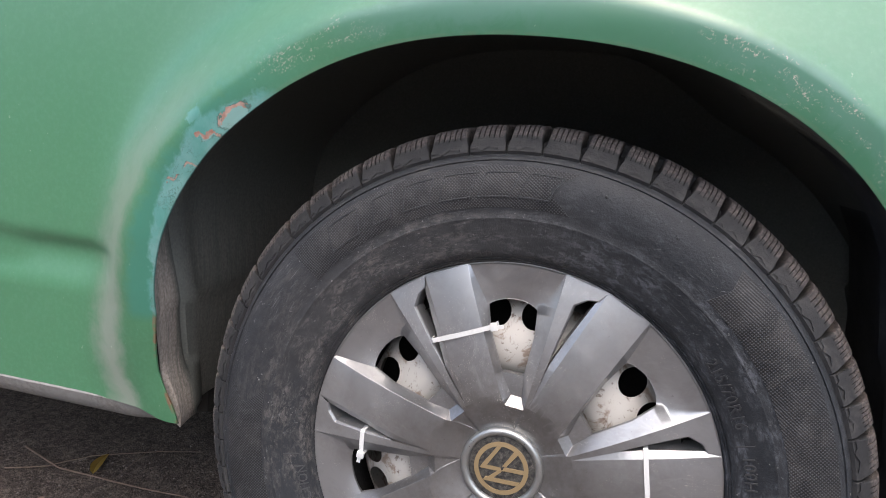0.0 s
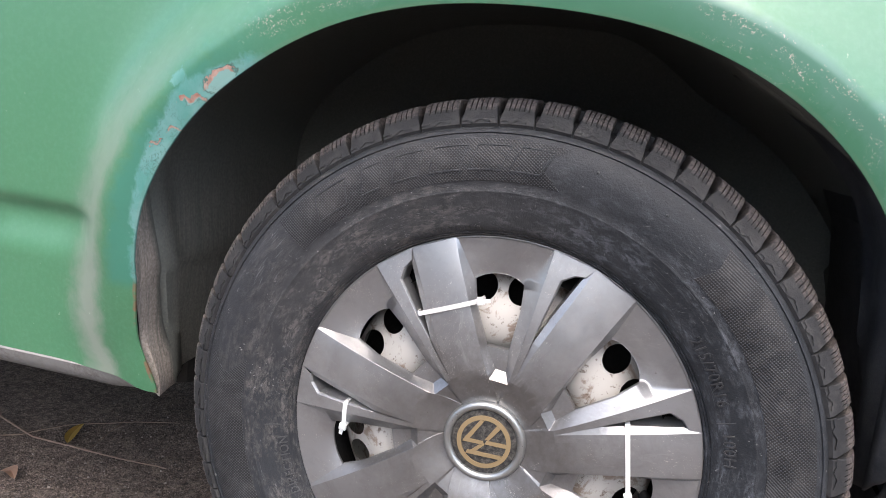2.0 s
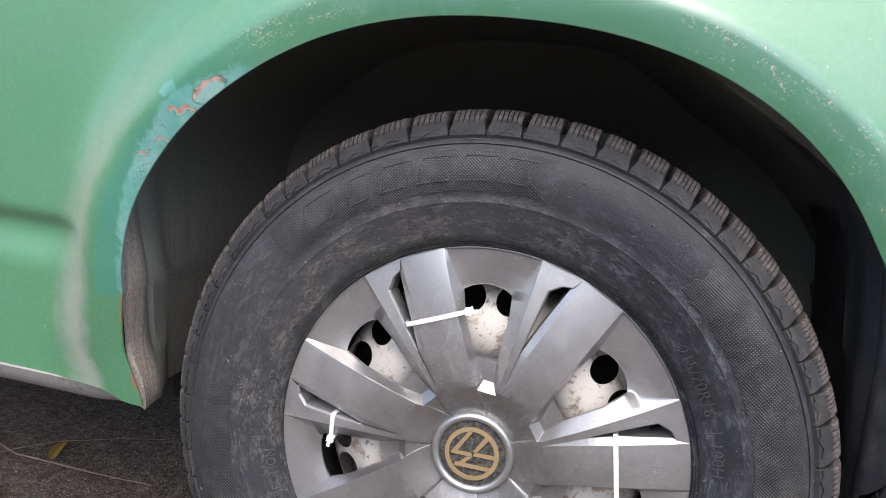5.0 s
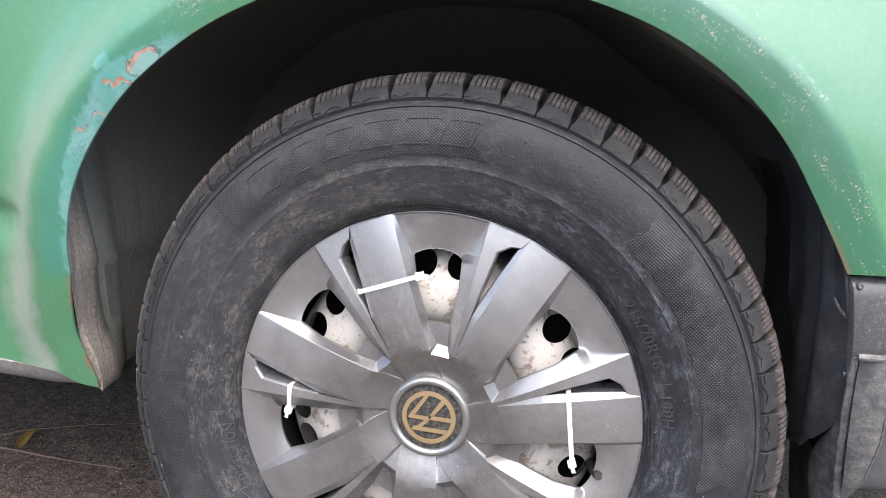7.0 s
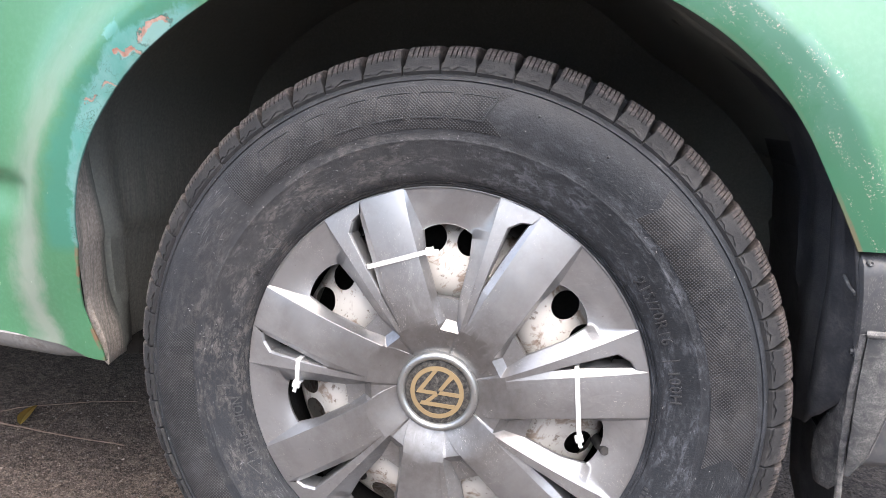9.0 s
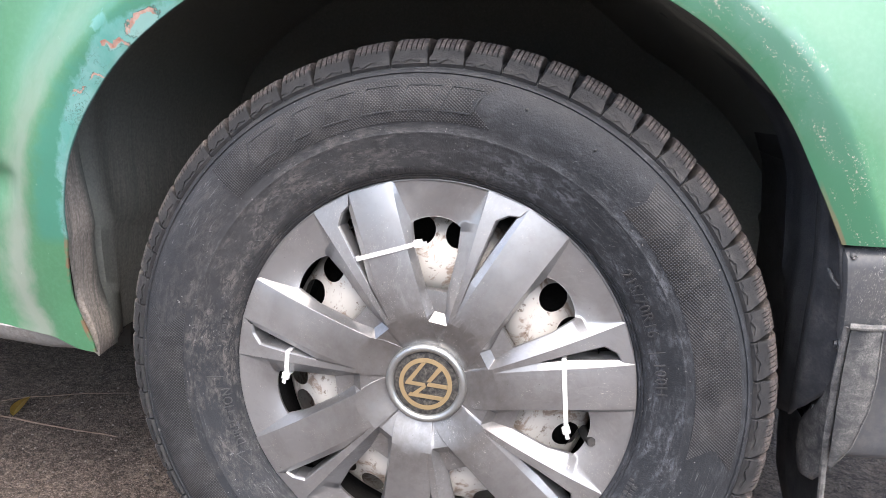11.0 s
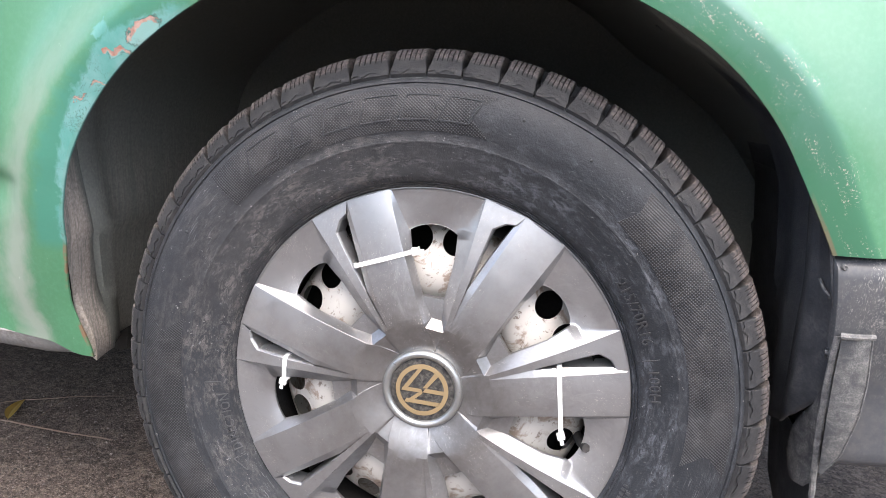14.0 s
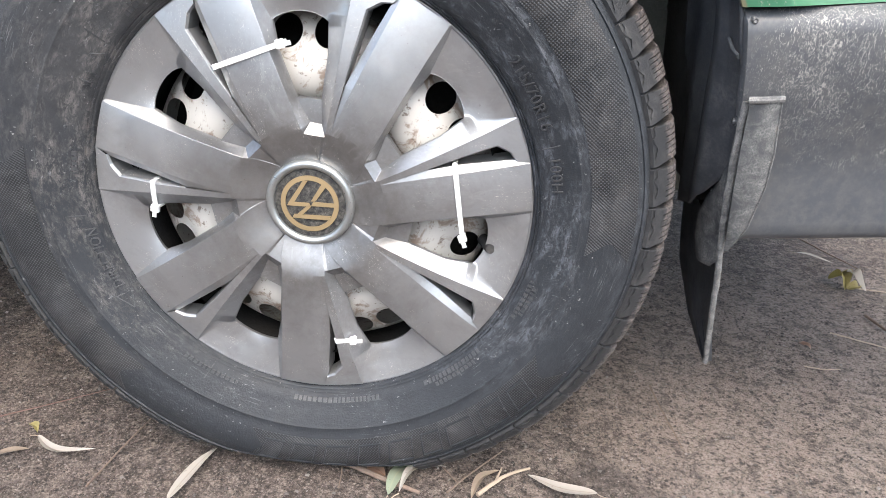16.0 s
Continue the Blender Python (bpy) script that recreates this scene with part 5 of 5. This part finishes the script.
for (ra, pa), (rb, pb) in (((0.2330, -150.5), (0.2480, -150.5)), ((0.2330, -150.5), (0.2405, -146.0)), ((0.2480, -150.5), (0.2405, -146.0))):
    bm = bmesh.new()
    tube(bm, [on_side(ra + (rb - ra) * f, pa + (pb - pa) * f, 0.0002) for f in (0, 0.5, 1)], 0.0006, 6)
    part("arrow_mark", bm, LETTER, wheel)
# small rubber studs
for r, p in ((0.2480, 164.5), (0.2430, 169.5), (0.2440, 175.0), (0.3060, 61.0), (0.3100, 75.0), (0.3030, -20.0), (0.3080, 152.0)):
    bm = bmesh.new()
    bmesh.ops.create_uvsphere(bm, u_segments=10, v_segments=6, radius=0.0016)
    shift(bm, on_side(r, p, 0.0))
    part("stud", bm, LETTER, wheel)


def valve():
    bm = bmesh.new()
    tube(bm, [(0.178, 0.052, 0.288), (0.181, 0.034, 0.291), (0.184, 0.020, 0.293), (0.187, 0.012, 0.294)], 0.0062, 14, 0.8)
    part("valve", bm, BLACK, wheel, "black rubber valve stem")


valve()


def cable_tie(a, b, over, label, head_turn=0.0):
    """A white tie over a spoke: strap bent down at both ends, square head at b."""
    a, b = Vector(a), Vector(b)
    way = (b - a).normalized()
    side = way.cross(Vector((0, -1, 0))).normalized()
    tie = empty("cable_tie", (a + b) / 2)
    tagged(tie, label, "cable tie", "cable ties on the hubcap")
    deep = 0.014
    line = [a - way * 0.002 + Vector((0, deep, 0)), a - way * 0.0015 + Vector((0, 0.002, 0)), a, a.lerp(b, 0.35) + Vector((0, -over, 0)), a.lerp(b, 0.65) + Vector((0, -over, 0)), b, b + way * 0.0012 + Vector((0, deep, 0))]
    bm = bmesh.new()
    rows = []
    for i, p in enumerate(line):
        t = (line[min(i + 1, 6)] - line[max(i - 1, 0)]).normalized()
        up = side.cross(t).normalized()
        rows.append([p + side * 0.0025 + up * 0.0006, p - side * 0.0025 + up * 0.0006, p - side * 0.0025 - up * 0.0006, p + side * 0.0025 - up * 0.0006])
    sheet(bm, rows, closed=True, cap=True)
    o = part("strap", bm, NYLON, tie)
    rot = Matrix((side, Vector((0, -1, 0)), way)).transposed().to_4x4() @ Matrix.Rotation(radians(head_turn), 4, "Y")
    bm = bmesh.new()
    box(bm, (0.0085, 0.0052, 0.0075))
    bevelled(bm, 0.0008)
    bm.transform(Matrix.Translation(b + Vector((0, -0.0022, 0))) @ rot)
    part("head", bm, NYLON, tie)
    bm = bmesh.new()
    box(bm, (0.0042, 0.0012, 0.008), (0.0006, 0.0005, 0.0062))
    bm.transform(Matrix.Translation(b + Vector((0, -0.0022, 0))) @ rot)
    part("tail", bm, NYLON, tie)


cable_tie((-0.0865, -0.0055, 0.4670), (-0.0205, -0.0045, 0.4925), 0.0026, "white nylon cable tie across a broad spoke", 8)
cable_tie((0.1460, -0.0046, 0.3870), (0.1575, -0.0034, 0.3115), 0.0030, "long white nylon cable tie round a broad spoke", -12)
cable_tie((-0.1620, -0.0040, 0.3465), (-0.1625, -0.0020, 0.3190), 0.0008, "short white nylon cable tie round a narrow spoke", 10)
cable_tie((0.0245, -0.0040, 0.1755), (0.0440, -0.0020, 0.1785), 0.0008, "short white cable tie near the bottom of the hubcap", 6)

# ---- leaves, twigs and grit on the asphalt ----


def make_leaf(name, a, b, rib):
    k = Mat(name, rough=0.6)
    sep = k.t.nodes.new("ShaderNodeSeparateXYZ")
    k.t.links.new(k.where("UV"), sep.inputs[0])
    n = k.noise(60, 5, 0.7)
    col = k.mix(n, a, b)
    mid = k.ramp(k.math("ABSOLUTE", k.math("SUBTRACT", sep.outputs[1], 0.5)), 0.03, 0.07, 1.0, 0.0)
    col = k.mix(k.math("MULTIPLY", mid, 0.5), col, rib)
    col = k.mix(k.math("MULTIPLY", k.ramp(k.noise(140, 3), 0.62, 0.7), 0.5), col, (0.16, 0.11, 0.07))
    k.set("Base Color", col)
    k.bump(k.noise(300, 3), 0.2, 0.0004)
    return k.m


PALE = make_leaf("pale_dry_leaf", (0.50, 0.455, 0.40), (0.62, 0.575, 0.52), (0.40, 0.32, 0.24))
OLIVE = make_leaf("olive_leaf", (0.30, 0.35, 0.25), (0.42, 0.46, 0.35), (0.46, 0.44, 0.30))
YELLOW = make_leaf("yellow_leaf", (0.36, 0.24, 0.05), (0.50, 0.36, 0.10), (0.45, 0.34, 0.14))
RUST = make_leaf("rusty_leaf", (0.30, 0.19, 0.14), (0.42, 0.29, 0.22), (0.28, 0.12, 0.07))
LIME = make_leaf("yellow_green_leaf", (0.34, 0.29, 0.10), (0.47, 0.41, 0.19), (0.5, 0.44, 0.2))
TWIG = make_plain("dry_twig", (0.10, 0.068, 0.050), (0.26, 0.195, 0.155), 60, 0.8, 0.4, 0.0006)
STEM = make_plain("reddish_stem", (0.12, 0.066, 0.052), (0.20, 0.122, 0.098), 60, 0.7, 0.3, 0.0005)
STRAW = make_plain("pale_twig", (0.30, 0.23, 0.17), (0.44, 0.36, 0.28), 60, 0.8, 0.4, 0.0006)


def leaf(a, b, width, mat, label, bend=0.0, lift=0.004, curl=0.25, stalk=True, rise=0.0):
    """A slender leaf from its stalk a to its tip b, cupped, and bent sideways."""
    a, b = Vector((*a, 0)), Vector((*b, 0))
    way = b - a
    length = way.length
    way.normalize()
    side = Vector((-way.y, way.x, 0))
    bm = bmesh.new()
    uv = bm.loops.layers.uv.new("UVMap")
    n, m = 14, 4
    vs = []
    for i in range(n + 1):
        t = i / n
        c = a + way * (length * t) + side * (bend * length * math.sin(math.pi * t))
        w = width * 0.5 * (math.sin(math.pi * t ** 0.8) ** 0.75 * 0.97 + 0.03) if 0 < t < 1 else width * 0.02
        row = []
        for j in range(m + 1):
            g = j / m * 2 - 1
            z = 0.003 + lift * (0.35 + 0.65 * math.sin(math.pi * t) + 0.25 * math.sin(7 * t + length * 90)) + abs(g) * w * curl + rise * t
            row.append(bm.verts.new(c + side * (g * w) + Vector((0, 0, z))))
        vs.append(row)
    for i in range(n):
        for j in range(m):
            f = bm.faces.new((vs[i][j], vs[i + 1][j], vs[i + 1][j + 1], vs[i][j + 1]))
            for lp, (p, q) in zip(f.loops, ((i, j), (i + 1, j), (i + 1, j + 1), (i, j + 1))):
                lp[uv].uv = (p / n, q / m)
    top = bm.faces[:]
    bmesh.ops.solidify(bm, geom=top, thickness=0.0005)
    ob = tagged(obj("leaf", bm, mat), label, "leaf", "fallen leaves")
    if stalk:
        bm = bmesh.new()
        tube(bm, [a + Vector((0, 0, 0.004)), a - way * 0.006 + Vector((0, 0, 0.003)) + side * 0.001, a - way * 0.012 + Vector((0, 0, 0.002))], 0.0007, 6, 0.7)
        part("stalk", bm, STRAW, ob)
    return ob


def twig(points, radius, mat, label, forks=()):
    bm = bmesh.new()
    pts = [Vector((*p, 0)) for p in points]
    line = []
    for a, b in zip(pts, pts[1:]):
        for i in range(4):
            p = a.lerp(b, i / 4)
            j = 0.0014 * noise.noise((p.x * 40, p.y * 40, 1.0))
            line.append(p + Vector((j, -j, radius + 0.002 + abs(j))))
    line.append(pts[-1] + Vector((0, 0, radius + 0.002)))
    tube(bm, line, radius, 7, 0.55)
    ob = tagged(obj("twig", bm, mat), label, "twig", "fallen twigs")
    for p, q, r in forks:
        bm = bmesh.new()
        p, q = Vector((*p, radius + 0.002)), Vector((*q, radius + 0.001))
        tube(bm, [p, p.lerp(q, 0.5) + Vector((0.001, 0.001, 0.002)), q], r, 6, 0.6)
        part("side_shoot", bm, mat, ob)
    return ob


leaf((-0.352, -0.008), (-0.270, -0.022), 0.011, PALE, "pale dry curled leaf on the asphalt", -0.20, 0.004, 0.6)
leaf((-0.374, 0.010), (-0.355, -0.004), 0.010, LIME, "small pale yellow-green leaf scrap", 0.1, 0.006, 0.7, False)
leaf((-0.150, -0.090), (-0.128, 0.000), 0.014, PALE, "pale dry slender leaf by the tyre", 0.03)
leaf((0.092, -0.050), (0.112, 0.014), 0.017, OLIVE, "grey-green slender leaf among twigs", 0.04, 0.008)
leaf((0.104, -0.045), (0.155, 0.002), 0.011, PALE, "pale curled leaf among twigs", 0.22, 0.010, 0.6)
leaf((0.060, -0.002), (0.084, -0.020), 0.017, RUST, "small pinkish brown leaf beneath a twig", 0.0, 0.003, 0.2, False)
leaf((0.334, -0.016), (0.253, 0.004), 0.016, PALE, "pale cream slender leaf on the asphalt", 0.10)
leaf((0.187, -0.042), (0.219, 0.008), 0.010, STRAW, "folded straw-coloured leaf on a twig", 0.10, 0.006, 0.9, False)
leaf((0.853, 0.764), (0.910, 0.720), 0.011, PALE, "pale slender leaf lying under the bumper", 0.05)
leaf((0.868, 0.640), (0.878, 0.590), 0.026, LIME, "crumpled yellow-green leaf on asphalt", 0.22, 0.016, 1.1, False)
leaf((0.880, 0.588), (0.906, 0.596), 0.022, LIME, "folded yellow-brown leaf beside the green one", -0.25, 0.012, 1.0, False)
leaf((0.903, 0.640), (0.918, 0.590), 0.022, PALE, "crumpled cream leaf beside the green one", -0.25, 0.022, 1.1, False)
leaf((0.709, 0.372), (0.722, 0.355), 0.014, RUST, "small rusty leaf scrap", 0.0, 0.006, 0.5, False)
leaf((-0.829, 0.309), (-0.861, 0.386), 0.021, YELLOW, "yellow-brown leaf beside a twig under the van", 0.06, 0.004, 0.3)
leaf((-0.852, 0.184), (-0.812, 0.175), 0.026, RUST, "small reddish leaf under the van", 0.1, 0.006, 0.4, False)
leaf((-0.076, 0.006), (-0.066, 0.000), 0.008, LIME, "tiny green leaf scrap by the tyre", 0.0, 0.003, 0.4, False)
leaf((-0.385, -0.045), (-0.350, -0.030), 0.010, STRAW, "small grey straw flake", 0.0, 0.002, 0.2, False)

twig([(-0.004, -0.004), (0.040, -0.008), (0.085, -0.028), (0.128, -0.043)], 0.0042, TWIG, "brown knotty twig in front of the tyre", [((0.030, -0.007), (0.034, -0.046), 0.0012)])
twig([(0.158, -0.036), (0.185, 0.000), (0.222, 0.044)], 0.0014, TWIG, "thin brown twig by the tyre")
twig([(0.135, 0.028), (0.150, 0.006), (0.170, -0.018)], 0.0011, TWIG, "short thin dark twig")
twig([(0.194, -0.036), (0.222, -0.004), (0.256, 0.016)], 0.0028, STRAW, "forked straw-coloured twig on asphalt", [((0.215, -0.010), (0.222, 0.014), 0.0016)])
twig([(-0.249, -0.080), (-0.240, 0.000), (-0.228, 0.074)], 0.0013, TWIG, "long thin grey-brown twig beside the tyre")
twig([(-0.425, 0.020), (-0.365, 0.062), (-0.306, 0.104)], 0.0010, STEM, "thin reddish stem on the asphalt")
twig([(0.438, 0.214), (0.444, 0.150), (0.454, 0.082)], 0.0014, TWIG, "thin dark twig on the asphalt")
twig([(0.884, 0.870), (0.915, 0.790), (0.960, 0.690)], 0.0018, TWIG, "brown twig beneath the bumper")
twig([(0.694, 0.306), (0.720, 0.300), (0.748, 0.305)], 0.0011, STRAW, "fine pale stem on the asphalt")
twig([(0.872, 0.492), (0.884, 0.440), (0.910, 0.390)], 0.0030, TWIG, "thick dark twig on the asphalt")
twig([(0.780, 0.420), (0.860, 0.380), (0.980, 0.395)], 0.0014, STRAW, "long fine brown stem on the asphalt")
twig([(0.880, 0.610), (0.960, 0.600), (1.040, 0.630)], 0.0013, STRAW, "fine straw beside the crumpled leaf")
twig([(-1.029, 0.346), (-0.904, 0.304), (-0.787, 0.303), (-0.707, 0.304), (-0.614, 0.309)], 0.0019, TWIG, "long grey-brown twig on the ground under the van")
twig([(-0.990, 0.262), (-0.929, 0.302), (-0.887, 0.369), (-0.785, 0.439), (-0.704, 0.476)], 0.0013, TWIG, "thin curved stem under the van", [((-0.806, 0.440), (-0.782, 0.308), 0.0009)])


def grit():
    """Loose small stones, joined, too many to count."""
    rnd = random.Random(7)
    verts, faces = [], []
    shape = [(-1, -0.6, 0), (0.9, -0.8, 0), (1, 0.7, 0), (-0.8, 0.9, 0), (-0.4, -0.3, 0.9), (0.5, 0.1, 1.0), (-0.1, 0.5, 0.8)]
    tris = [(0, 1, 4), (1, 5, 4), (1, 2, 5), (2, 6, 5), (2, 3, 6), (3, 0, 4), (3, 4, 6), (4, 5, 6)]
    for _ in range(16000):
        x, y = rnd.uniform(-0.9, 1.15), rnd.uniform(-0.14, 0.75)
        s = 0.0006 + 0.0022 * rnd.random() ** 3
        a, q = rnd.uniform(0, 6.28), rnd.uniform(0.6, 1.0)
        base = len(verts)
        for px, py, pz in shape:
            verts.append((x + s * (px * math.cos(a) - py * q * math.sin(a)), y + s * (px * math.sin(a) + py * q * math.cos(a)), pz * s * 0.8))
        faces += [tuple(base + i for i in t) for t in tris]
    me = bpy.data.meshes.new("grit")
    me.from_pydata(verts, [], faces)
    k = Mat("grit_stone", rough=0.9)
    isl = k.node("NewGeometry", 8)
    k.set("Base Color", k.mix(k.math("POWER", isl, 3.0), (0.05, 0.042, 0.037), (0.30, 0.268, 0.242)))
    me.materials.append(k.m)
    tagged(new("grit", me), "loose grey-brown grit scattered on asphalt", "grit", kind="stuff")


grit()
